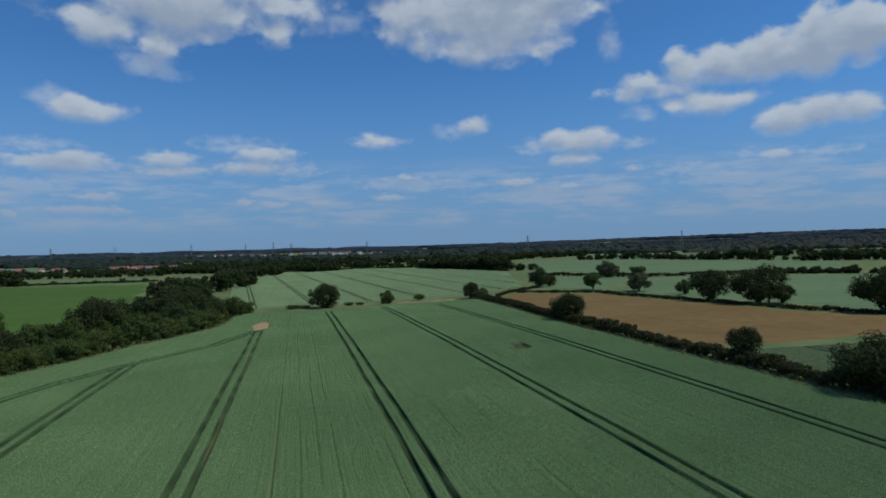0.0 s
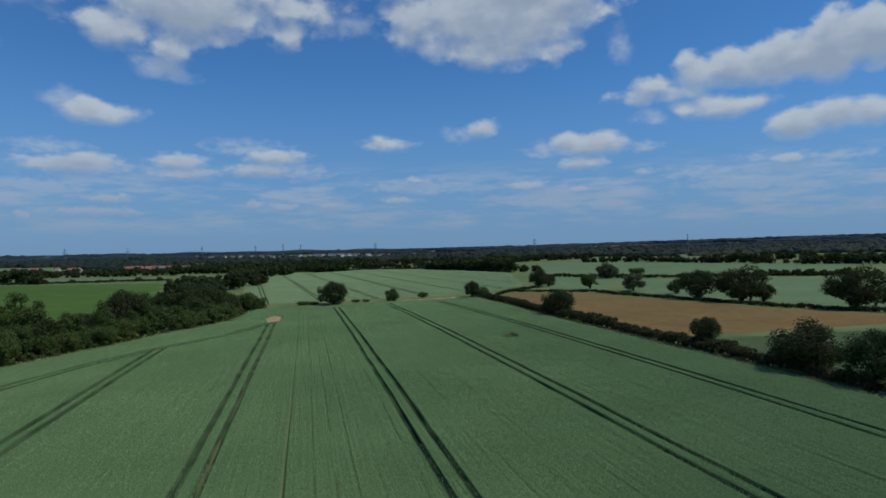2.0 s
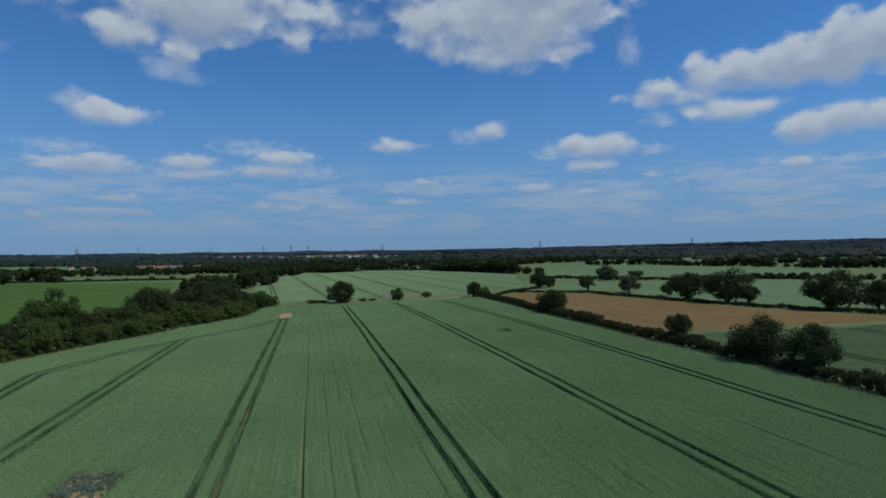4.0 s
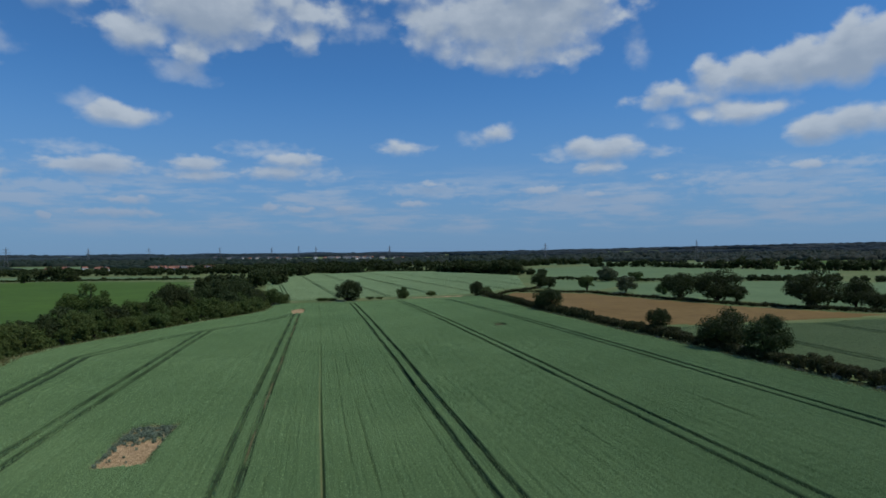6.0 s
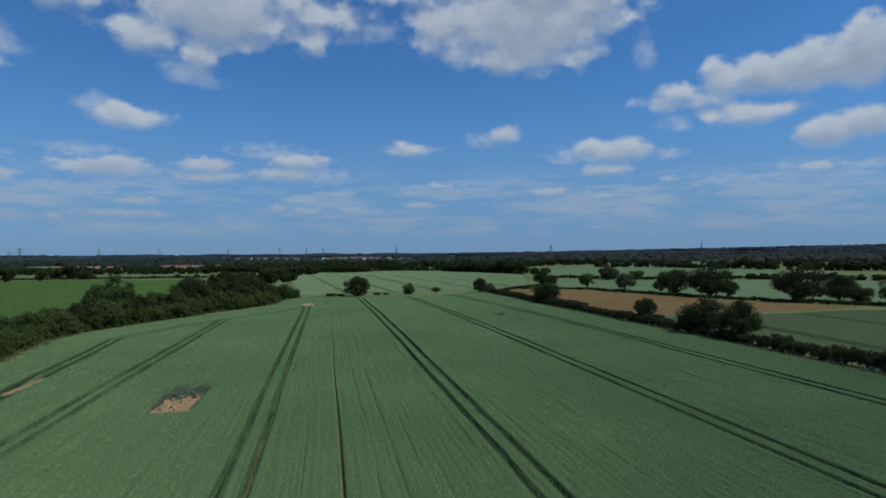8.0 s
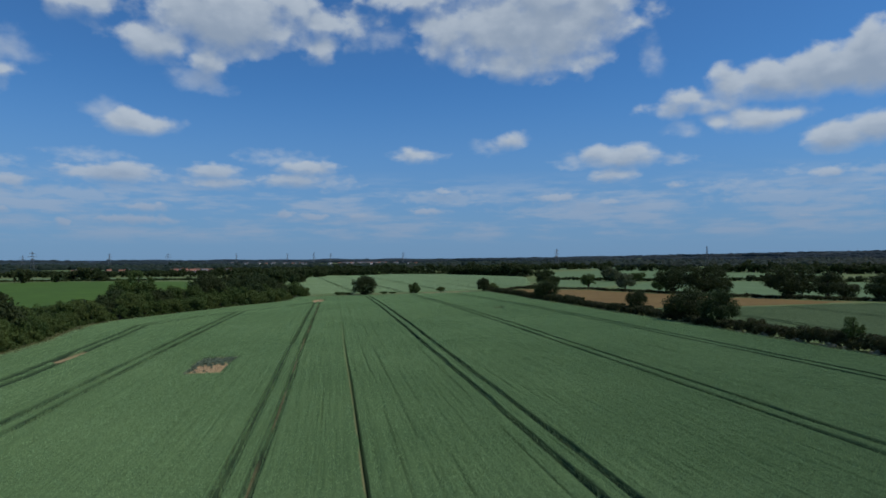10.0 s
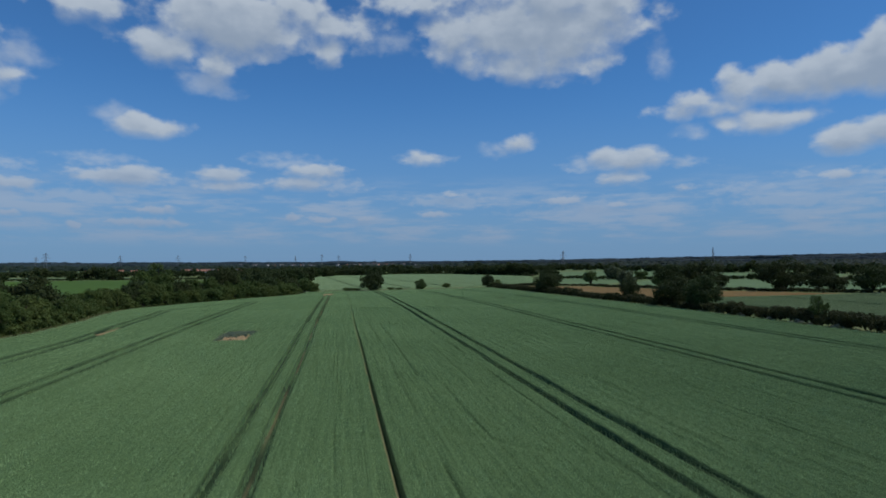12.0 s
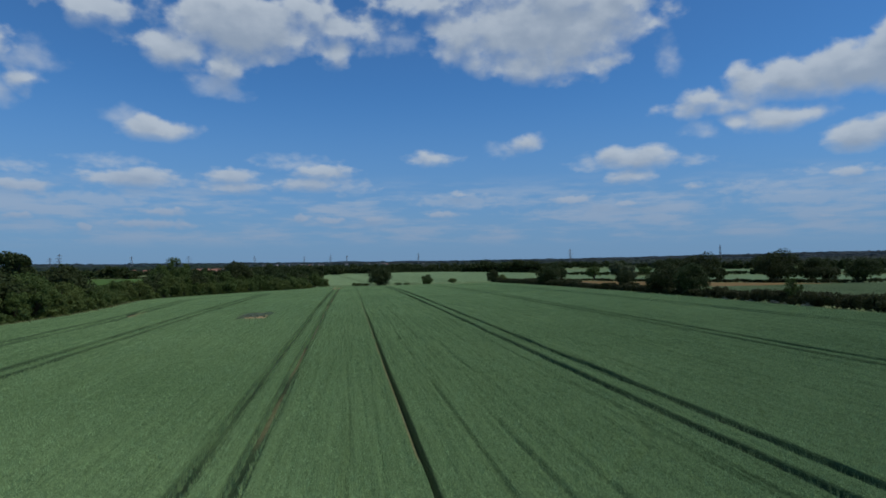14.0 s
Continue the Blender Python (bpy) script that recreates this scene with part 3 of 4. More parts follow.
field_piece("pasture", [(-106, 60), (-106, 260), (-92, 330), (-100, 480), (-130, 640), (-270, 685), (-520, 640), (-560, 60)], 12.0, M_BRIGHT, "smooth bright green pasture behind trees", 0.12)
field_piece("pasture", [(-150, 700), (-158, 790), (-300, 815), (-480, 830), (-520, 720), (-280, 706)], 14.0, M_PALE, "pale green strip of far pasture", 0.2)
field_piece("far_field", [(118, 396), (148, 364), (212, 440), (168, 520)], 6.0, M_PALE, "pale green corn between hedges", 0.15)
field_piece("far_field", [(176, 560), (168, 524), (214, 452), (300, 432), (345, 402), (520, 560), (500, 650), (400, 900), (255, 790)], 10.0, M_PALE, "wide pale green corn field", 0.15)
field_piece("far_field", [(146, 352), (152, 262), (168, 205), (300, 150), (420, 330), (338, 392), (298, 420), (214, 436)], 8.0, M_PALE, "pale green corn behind oaks", 0.15)
FAR_FIELDS = [(430, 800, 640, 1010), (560, 640, 760, 760), (690, 830, 980, 980), (350, 1010, 560, 1160), (-420, 1010, -260, 1130), (-240, 1120, -80, 1240),
              (-20, 900, 110, 960), (150, 850, 260, 930), (-700, 1300, -420, 1500), (0, 1350, 180, 1500)]
for i, (x0, y0, x1, y1) in enumerate(FAR_FIELDS):
    w = 0.12 * (x1 - x0)
    field_piece("far_field", [(x0, y0), (x0 - w, y1), (x1 + w, y1 + w), (x1, y0 - w)], 30.0, (M_PALE, M_PALE, M_BRIGHT, M_TAN)[i % 4] if i not in (3, 7) else M_PALE,
                "distant field among woods", 0.5)
field_piece("verge", [(x + 0.6, y) for x, y in LEFT_EDGE] + [(x - 4.5, y) for x, y in LEFT_EDGE[::-1]], 1.2, M_VERGE, "strip of dry yellow-green grass below the trees", 0.1)
field_piece("verge", [(x - 0.6, y) for x, y in RIGHT_EDGE] + [(x + 3.2, y) for x, y in RIGHT_EDGE[::-1]], 1.2, M_VERGE, "strip of dry yellow-green grass below the hedge", 0.1)
field_piece("farm_track", [(-42, 345), (2, 345.5), (31, 351), (68, 357), (68, 366), (30, 358), (0, 352), (-42, 351)], 1.5, M_GRASS, "grassy farm track between two fields", 0.1)
field_piece("bare_track", [(33, 352.3), (62, 356.5), (62, 358.5), (33, 354)], 0.8, M_SAND, "worn sandy wheel track", 0.2)


def verge_grass(line, inward, n, seed):
    """Rank grass and dead stalks along a field edge."""
    r = np.random.default_rng(seed)
    ys = np.array([p[1] for p in line])
    y = r.uniform(60, 340, n)
    order = np.argsort(ys)
    x = np.interp(y, ys[order], np.array([p[0] for p in line])[order]) + inward * r.uniform(-0.7, 2.6, n)
    z = ground_z(x, y) + 0.05
    h, lean = r.uniform(0.25, 0.75, n) * (0.75 + 0.35 * lumps(x, y, 6, seed)), r.normal(0, 0.2, (n, 2))
    a, wide = r.uniform(0, 2 * np.pi, n), r.uniform(0.06, 0.14, n)
    wx, wy = np.cos(a) * wide, np.sin(a) * wide
    tip = np.stack([x + lean[:, 0], y + lean[:, 1], z + h], -1)
    return np.stack([np.stack([x - wx, y - wy, z], -1), np.stack([x + wx, y + wy, z], -1), tip], 1).reshape(-1, 3)


for line, inward, label in ((LEFT_EDGE, -1, "rank dry grass at the foot of the trees"), (RIGHT_EDGE, 1, "rank dry grass at the foot of the hedge")):
    tips = verge_grass(line, inward, 16000, 5)
    tagged(new("verge_grass", mesh_np("verge_grass", tips, np.arange(len(tips)).reshape(-1, 3), M_STRAW)), label, "grass", kind="stuff")


# ---- trees ----
def empty(name, at=(0, 0, 0)):
    e = new(name)
    e.empty_display_size = 0.3
    e.location = at
    return e


def part(name, me, parent, label=""):
    ob = new(name, me)
    ob.parent = parent
    if label:
        tagged(ob, label)
    return ob


def tube(points, radii, sides=7):
    """A tapered limb through the points."""
    points = [np.array(p, float) for p in points]
    verts, faces = [], []
    for i, (p, r) in enumerate(zip(points, radii)):
        d = points[min(i + 1, len(points) - 1)] - points[max(i - 1, 0)]
        d = d / np.linalg.norm(d)
        a = np.cross(d, (0.31, 0.9, 0.2))
        a = a / np.linalg.norm(a)
        b = np.cross(d, a)
        for k in range(sides):
            t = 2 * np.pi * k / sides
            verts.append(p + r * (np.cos(t) * a + np.sin(t) * b))
    for i in range(len(points) - 1):
        for k in range(sides):
            faces.append((i * sides + k, i * sides + (k + 1) % sides, (i + 1) * sides + (k + 1) % sides, (i + 1) * sides + k))
    return np.array(verts), np.array(faces)


def merged(pieces):
    verts, faces, at = [], [], 0
    for v, f in pieces:
        verts.append(v)
        faces.append(f + at)
        at += len(v)
    return np.concatenate(verts), np.concatenate(faces)


def sprays(centres, outward, size, r):
    """Leaf sprays: bent diamonds, turned more or less outward."""
    n = len(centres)
    normal = outward + r.normal(0, 0.5, (n, 3))
    normal /= np.linalg.norm(normal, axis=1)[:, None]
    a = np.cross(normal, r.normal(0, 1, (n, 3)))
    a /= np.linalg.norm(a, axis=1)[:, None]
    b = np.cross(normal, a)
    s = size * r.uniform(0.6, 1.35, (n, 1))
    quad = np.stack([centres - a * s, centres - b * s * 0.55 + normal * s * 0.25, centres + a * s, centres + b * s * 0.6 - normal * s * 0.12], 1)
    return quad.reshape(-1, 3), np.arange(4 * n).reshape(-1, 4)


BALL = bmesh.new()
bmesh.ops.create_icosphere(BALL, subdivisions=2, radius=1)
BALL_V = np.array([v.co[:] for v in BALL.verts])
BALL_F = np.array([[v.index for v in f.verts] + [f.verts[2].index] for f in BALL.faces])[:, :3]
BALL.free()


def foliage(clusters, count, size, r, core=0.72):
    """Sprays over the skin of a heap of clusters (x, y, z, radius), and a ragged inner mass of larger sprays that stops the light."""
    c = np.array(clusters)
    weight = c[:, 3] ** 2
    pick = r.choice(len(c), count, p=weight / weight.sum())
    d = r.normal(0, 1, (count, 3))
    d /= np.linalg.norm(d, axis=1)[:, None]
    d[:, 2] = np.where(d[:, 2] < -0.35, -d[:, 2], d[:, 2])
    at = c[pick, :3] + d * (c[pick, 3] * r.uniform(0.72, 1.1, count))[:, None]
    outer = sprays(at, d, size, r)
    k = count // 6
    pick = r.choice(len(c), k, p=weight / weight.sum())
    d = r.normal(0, 1, (k, 3))
    d /= np.linalg.norm(d, axis=1)[:, None]
    at = c[pick, :3] + d * (c[pick, 3] * core * r.uniform(0.6, 1, k))[:, None]
    inner = sprays(at, d, size * 2.3, r)
    return merged([outer, inner])


def make_tree(name, height, radius, clear, leaf, seed, count=3400, size=0.34, clusters=26, open_crown=0.0):
    """A tree at the origin: tapered trunk with limbs, and a crown of leaf sprays in uneven clusters."""
    r = np.random.default_rng(seed)
    mid, half = (height + clear) / 2, (height - clear) / 2
    heaps = []
    while len(heaps) < clusters:
        p = r.uniform(-1, 1, 3)
        q = np.linalg.norm(p)
        if q > 1 or q < 0.35 + open_crown:
            continue
        spread = math.hypot(p[0], p[1]) + 1e-6
        girth = math.sqrt(max(0.05, 1 - max(0, p[2]) ** 2)) if p[2] > 0 else 1 - 0.22 * abs(p[2])
        squeeze = girth * min(1.0, (spread + 0.25)) / max(spread, 0.4) * min(1.0, spread / 0.4)
        k = r.uniform(0.20, 0.42) * radius
        heaps.append((p[0] * (radius - k * 0.7) * squeeze, p[1] * (radius - k * 0.7) * squeeze, mid + p[2] * (half - k * 0.6), k))
    heaps.append((0, 0, mid, radius * 0.5))
    wood = [tube([(0, 0, -0.3), (0.02 * height, 0, clear * 0.7), (0, 0.02 * height, mid), (0, 0, height * 0.86)],
                 [0.045 * height, 0.033 * height, 0.02 * height, 0.006 * height])]
    for x, y, z, k in heaps[:9]:
        b = clear * r.uniform(0.6, 1.1)
        wood.append(tube([(0, 0, b), (x * 0.4, y * 0.4, b + (z - b) * 0.55), (x * 0.95, y * 0.95, z)], [0.018 * height, 0.012 * height, 0.004 * height], 5))
    thing = empty(name)
    part("trunk", mesh_np("trunk", *merged(wood), M_BARK, True), thing)
    part("crown", mesh_np("crown", *foliage(heaps, count, size, r), leaf), thing)
    return thing


def plant(template, x, y, scale=1.0, turn=0.0, tall=1.0, sink=0.0, label="", group="", category="tree"):
    """A copy of a template, standing on the ground."""
    m = Matrix.Translation((x, y, float(ground_z(np.float64(x), np.float64(y))) - sink)) @ Matrix.Rotation(turn, 4, "Z") @ Matrix.Diagonal((scale, scale, scale * tall, 1))
    ob = copy_thing(template, m)
    return tagged(ob, label, category, group)


def retire(templates):
    for t in templates:
        for o in [*t.children_recursive, t]:
            bpy.data.objects.remove(o)


oaks = [make_tree("oak_tree", 11, 6.5, (-0.2, -0.2, 0.7)[i], M_OAK, 10 + i, 7600, 0.21, 40) for i in range(3)]
thorns = [make_tree("hawthorn_tree", 7, 4.2, 0.1, M_THORN, 20 + i, 4200, 0.18, 30) for i in range(3)]
ashes = [make_tree("ash_tree", 14, 4.6, 1.6, M_ASH, 30 + i, 4200, 0.2, 30, 0.2) for i in range(2)]
willows = [make_tree("willow_tree", 10, 6, 0.4, M_WILLOW, 40 + i, 3000, 0.36, 24) for i in range(2)]
light_oaks = [make_tree("oak_tree", 11, 6.5, -0.2, M_OAK, 15 + i, 3000, 0.33, 34) for i in range(2)]
light_thorns = [make_tree("hawthorn_tree", 7, 4.2, 0.1, M_THORN, 25 + i, 1900, 0.26, 26) for i in range(2)]
pine = make_tree("pine_tree", 15, 5.0, 7.5, M_OAK, 50, 1800, 0.36, 11, 0.35)
smalls = [make_tree("field_tree", 10, 6, 0.2, M_OAK, 60 + i, 420, 0.8, 18) for i in range(3)]
bush = make_tree("thorn_bush", 3.2, 2.6, -0.8, M_THORN, 65, 800, 0.22, 16)
rnd = random.Random(4)


def turn():
    return rnd.uniform(0, 6.28)


# along the far end of the wheat and the tall hedge
plant(oaks[1], -0.5, 352, 1.18, 1.0, 0.92, 1.1, label="round dark oak standing alone beside the farm track")
plant(thorns[0], 28.5, 356, 0.9, 2.0, 1.05, 0.6, label="small dark hawthorn beside the farm track")
plant(thorns[1], 45, 362, 0.72, 2.0, 0.66, label="low green bush beside the farm track")
for x, y, s in ((-14, 355, 0.75), (-9, 355, 0.6), (11, 357, 0.6), (16, 357.5, 0.5)):
    plant(thorns[2], x, y, s, turn(), 0.4, 0.1, "low scrubby bush in rough grass", "scrub by the track", "bush")
plant(oaks[1], 69.7, 357, 0.64, 0.3, 1.26, 0.7, label="dark rounded oak at the hedge corner")
plant(thorns[0], 75.5, 358, 1.0, 1.3, 0.7, label="dense thorn bush at the hedge corner", category="bush")
plant(oaks[1], 69.2, 250, 0.92, 0.4, 0.84, label="broad dark oak growing out of the hedge")
plant(thorns[1], 70.6, 257, 0.85, 0.8, 1.0, label="dark hawthorn beside a hedge oak")
plant(oaks[1], 68.5, 174, 0.49, 1.4, 1.22, label="small round tree growing in the hedge")
plant(oaks[0], 68, 147.5, 0.92, 2.2, 0.86, label="broad leafy oak growing in the hedge")
plant(oaks[2], 67.5, 135, 0.68, 0.2, 1.12, label="dark round tree growing in the hedge")
plant(ashes[0], 67.5, 99.5, 0.36, 0.9, 1.15, label="thin lopsided sapling above the hedge")

# oaks round the tan field
for x, y, t, s, h, label in ((141.6, 370, thorns[1], 1.25, 1.03, "round dark tree beyond the tan field"),
                             (124, 402, oaks[0], 0.95, 1.15, "dark oak with a pale top behind the tan field"),
                             (132, 405, oaks[1], 0.7, 0.9, "spreading oak behind the tan field"),
                             (200, 458, willows[0], 1.4, 0.8, "pale grey-green willow among corn"),
                             (225, 461, thorns[2], 1.5, 0.68, "dark thorn tree among corn"),
                             (154, 346, willows[1], 1.02, 0.95, "olive willow growing in a field hedge"),
                             (159, 317, thorns[0], 0.95, 1.0, "small rounded tree in the field hedge"),
                             (144.5, 281, oaks[1], 1.2, 0.92, "large dark oak in the field hedge"),
                             (150, 262, oaks[0], 1.5, 0.86, "tall broad oak in the field hedge"),
                             (156.5, 258, oaks[1], 0.66, 0.95, "short rounded oak beside a taller oak"),
                             (158, 220, oaks[0], 1.4, 0.9, "spreading oak with sky between its limbs"),
                             (169, 213, oaks[2], 0.98, 0.92, "leafy oak on the field corner"),
                             (167, 203, oaks[1], 0.8, 0.7, "rounded oak on the field corner"),
                             (172, 192, oaks[2], 1.0, 0.85, "low broad oak by the corn"),
                             (186, 182, oaks[0], 1.0, 0.85, "low broad oak by the corn"),
                             (198, 172, oaks[1], 1.1, 0.85, "dark oak in a row by the corn")):
    plant(t, x, y, s, turn(), h, label=label, group="trees round the tan field")

# the belt of trees and scrub along the near-left edge of the wheat
LABELS = ("leafy hawthorn in a dense belt of scrub", "dark oak in a dense field-edge belt", "yellow-green ash among scrub")


def edge_x(y):
    return float(np.interp(y, [p[1] for p in LEFT_EDGE], [p[0] for p in LEFT_EDGE]))


def belt_height(y):
    """The belt stands tall at both ends and sinks to low scrub between."""
    return float(np.interp(y, [90, 128, 136, 150, 158, 184, 193, 300], [1.3, 1.3, 1.0, 1.2, 0.72, 0.72, 1.05, 1.05]))


y = 76.0
while y < 300:
    x = edge_x(y)
    for back, kinds, lo, hi in ((5.2, (thorns, thorns, ashes), 0.55, 1.1), (11, (light_thorns, light_oaks, ashes), 0.85, 1.25), (17.5, (light_thorns, light_oaks), 0.9, 1.3)):
        t = rnd.choice(rnd.choice(kinds))
        s = rnd.uniform(lo, hi) * {"o": 0.72, "a": 0.6, "h": 1.0}[t.name[0]] * belt_height(y) * 0.95
        plant(t, x - back + rnd.uniform(-1.3, 1.3), y + rnd.uniform(-2.2, 2.2), s, turn(), rnd.uniform(0.85, 1.12), rnd.uniform(0.4, 0.9),
              LABELS[{"h": 0, "o": 1, "a": 2}[t.name[0]]], "field-edge belt")
    plant(bush, x - 3.2 + rnd.uniform(-0.7, 0.5), y + rnd.uniform(-1, 1), rnd.uniform(0.55, 1.1), turn(), rnd.uniform(0.6, 1.0), 0.1, "low leafy thorn bush at the field margin", "margin bushes", "bush")
    y += rnd.uniform(4.6, 6.4)
plant(ashes[0], -84, 238, 1.14, 0.5, 1.0, label="tall thin-crowned ash above the belt")
plant(ashes[1], -88, 234, 0.9, 2.5, 1.0, label="yellow-green ash above the belt")
plant(pine, -87.5, 131.5, 0.8, 0.7, 1.12, label="flat-topped pine with a bare trunk above scrub")
plant(ashes[1], -97, 254, 0.66, 1.5, 1.1, label="small pollarded tree at the pasture edge")
plant(oaks[1], -67.5, 264, 1.2, 1.5, 1.04, 0.3, "large dark round oak above the belt")
plant(oaks[0], -67, 286, 0.72, 2.6, 1.52, 0.3, "tall dark oak beside a larger oak")
for x, y, t, s, h in ((-76, 276, light_oaks[0], 0.8, 0.85), (-53, 300, thorns[2], 0.95, 0.9), (-58, 303, oaks[0], 1.0, 1.05), (-50, 310, oaks[2], 1.0, 1.05), (-60, 316, light_oaks[1], 1.1, 1.12), (-46, 322, oaks[0], 0.9, 1.0),
                   (-54, 330, oaks[1], 1.05, 1.08), (-43, 332, thorns[0], 1.1, 1.0), (-48, 344, oaks[1], 0.85, 0.9), (-37.5, 336, thorns[1], 1.15, 1.05), (-33.5, 345, thorns[2], 0.95, 0.88),
                   (-62, 345, light_oaks[0], 1.0, 1.0), (-58, 362, oaks[2], 1.0, 1.0), (-70, 325, light_oaks[1], 0.95, 1.0), (-66, 380, light_oaks[0], 1.05, 1.0), (-60, 400, light_oaks[1], 1.0, 1.0),
                   (-45, 298, thorns[1], 0.9, 0.9), (-43.5, 309, thorns[0], 0.95, 0.9)):
    plant(t, x, y, s * 1.1, turn(), h, 0.9, LABELS[{"h": 0, "o": 1}[t.name[0]]], "field-edge wood")
for y in range(300, 346, 5):
    plant(bush, edge_x(y) - 2.6 + rnd.uniform(-0.8, 0.6), y, rnd.uniform(0.7, 1.2), turn(), rnd.uniform(0.7, 1.1), 0.1, "low leafy thorn bush at the field margin", "margin bushes", "bush")
for i in range(26):
    y = 410 + i * 15
    x = -62 - 12 * math.sin(i * 0.5) + (0.08 * (y - 500) if y > 500 else 0)
    for k in range(2):
        plant(rnd.choice(smalls), x - 13 * k + rnd.uniform(-4, 4), y + rnd.uniform(-5, 5), rnd.uniform(0.85, 1.25), turn(), rnd.uniform(0.9, 1.1), 0.1, "dark tree in a far hedgerow wood", "wood beyond the wheat")


# hedgerow trees farther off: from, to, how many, size
ROWS = [(128, 735, 182, 616, 16, 1.45), (190, 606, 200, 600, 2, 0.9), (372, 830, 440, 790, 6, 1.1), (430, 770, 462, 745, 4, 1.05), (438, 725, 476, 690, 5, 1.0), (462, 690, 500, 655, 5, 1.5),
        (480, 630, 510, 612, 3, 0.7), (495, 590, 560, 545, 8, 1.3), (-330, 705, -150, 700, 5, 0.5), (-30, 825, 20, 790, 8, 1.15), (0, 780, 30, 770, 4, 1.1), (66, 850, 80, 840, 2, 1.2),
        (-480, 985, -300, 948, 15, 0.9), (300, 428, 342, 398, 9, 0.55), (342, 398, 430, 336, 12, 0.6), (-330, 640, -262, 690, 3, 1.4), (-300, 735, -280, 735, 2, 1.6), (560, 760, 700, 640, 12, 1.2),
        (30, 880, 130, 790, 10, 0.9), (190, 800, 330, 960, 14, 1.2), (330, 960, 480, 1040, 12, 1.3), (-180, 890, -60, 830, 12, 1.3),
        (-490, 880, -160, 835, 22, 1.0), (-470, 935, -170, 895, 20, 1.0), (-120, 1000, 150, 950, 18, 1.15), (150, 1000, 420, 1090, 18, 1.15), (-210, 1090, 110, 1110, 20, 1.25)]
def crown_arrays(template):
    me = [o for o in template.children if o.name.startswith("crown")][0].data
    co, vi = np.empty(len(me.vertices) * 3), np.empty(len(me.loops), np.int32)
    me.vertices.foreach_get("co", co)
    me.loops.foreach_get("vertex_index", vi)
    return co.reshape(-1, 3), vi.reshape(-1, 4)


small_crowns = [crown_arrays(t) for t in smalls]
far_crowns = []
for x0, y0, x1, y1, n, s in ROWS:
    n = round(n * 1.5)
    if min(y0, y1) > 780:
        for i in range(n):
            f = (i + rnd.uniform(-0.3, 0.3)) / max(1, n - 1)
            x, y, k, a = x0 + (x1 - x0) * f + rnd.uniform(-2, 2), y0 + (y1 - y0) * f + rnd.uniform(-4, 4), s * rnd.uniform(0.8, 1.15), turn()
            v, faces = rnd.choice(small_crowns)
            z = float(ground_z(np.float64(x), np.float64(y))) - 0.9
            spin = np.array([[math.cos(a), math.sin(a), 0], [-math.sin(a), math.cos(a), 0], [0, 0, rnd.uniform(0.75, 1.0)]])
            far_crowns.append(((v @ spin) * k + (x, y, z), faces))
        continue
    for i in range(n):
        f = (i + rnd.uniform(-0.3, 0.3)) / max(1, n - 1)
        plant(rnd.choice(smalls), x0 + (x1 - x0) * f + rnd.uniform(-2, 2), y0 + (y1 - y0) * f + rnd.uniform(-4, 4), s * rnd.uniform(0.8, 1.15), turn(), rnd.uniform(0.75, 1.0), 0.9,
              "dark tree in a distant hedgerow", "distant hedgerow trees")


tagged(new("distant_trees", mesh_np("distant_trees", *merged(far_crowns), M_OAK)), "dark leafy rows of trees beyond the far fields", "trees", kind="stuff")


# ---- hedges: runs of clipped shrubs ----
def make_shrub(length, width, height, seed, count, size, leaf):
    r = np.random.default_rng(seed)
    heaps = []
    for i in range(int(length * 6)):
        k = r.uniform(0.18, 0.30) * height
        heaps.append((r.uniform(-0.54, 0.54) * length, r.uniform(-0.5, 0.5) * max(0.2, width - k), r.uniform(0.15, 1.0) ** 0.6 * (height - k), k))
    return mesh_np("shrub", *foliage(heaps, count, size, r), leaf)


tall_shrubs = [make_shrub(5.0, 3.6, 2.9, 70 + i, 1500, 0.18, M_HEDGE) for i in range(4)]
low_shrubs = [make_shrub(6.0, 2.2, 1.7, 80 + i, 600, 0.25, M_HEDGE) for i in range(3)]
far_shrubs = [make_shrub(12.0, 3.5, 3.2, 90 + i, 260, 0.6, M_OAK) for i in range(2)]


def hedge(line, shrubs, length, label, low=0.85, high=1.15):
    at = Vector((*line[0], 0))
    thing = empty("hedge", (line[0][0], line[0][1], float(ground_z(*map(np.float64, line[0])))))
    for (ax, ay), (bx, by) in zip(line, line[1:]):
        run = math.hypot(bx - ax, by - ay)
        n = max(1, round(run / length))
        for i in range(n):
            f = (i + 0.5) / n
            x, y = ax + (bx - ax) * f, ay + (by - ay) * f
            ob = part("shrub", rnd.choice(shrubs), thing)
            ob.matrix_basis = Matrix.Translation((x - thing.location.x, y - thing.location.y, float(ground_z(np.float64(x), np.float64(y))) - 0.1 - thing.location.z)) @ \
                Matrix.Rotation(math.atan2(by - ay, bx - ax) + (math.pi if rnd.random() < 0.5 else 0), 4, "Z") @ Matrix.Diagonal((1.05, rnd.uniform(0.9, 1.15), rnd.uniform(low, high), 1))
    return tagged(thing, label, "hedge")


hedge([(66.5, 50), (66.2, 120), (66.6, 190), (67.2, 215), (68.2, 258), (72, 303), (73.6, 345), (73, 355)], tall_shrubs, 4.6, "dense dark hawthorn hedge along the wheat", 0.75, 1.2)
hedge([(97, 378), (135, 351), (139, 288), (145, 236), (158, 201), (168, 190), (200, 176)], low_shrubs, 5.6, "low hedge along the tan field")
hedge([(84, 360), (97, 378), (120, 398)], low_shrubs, 5.6, "low hedge by the field corner")
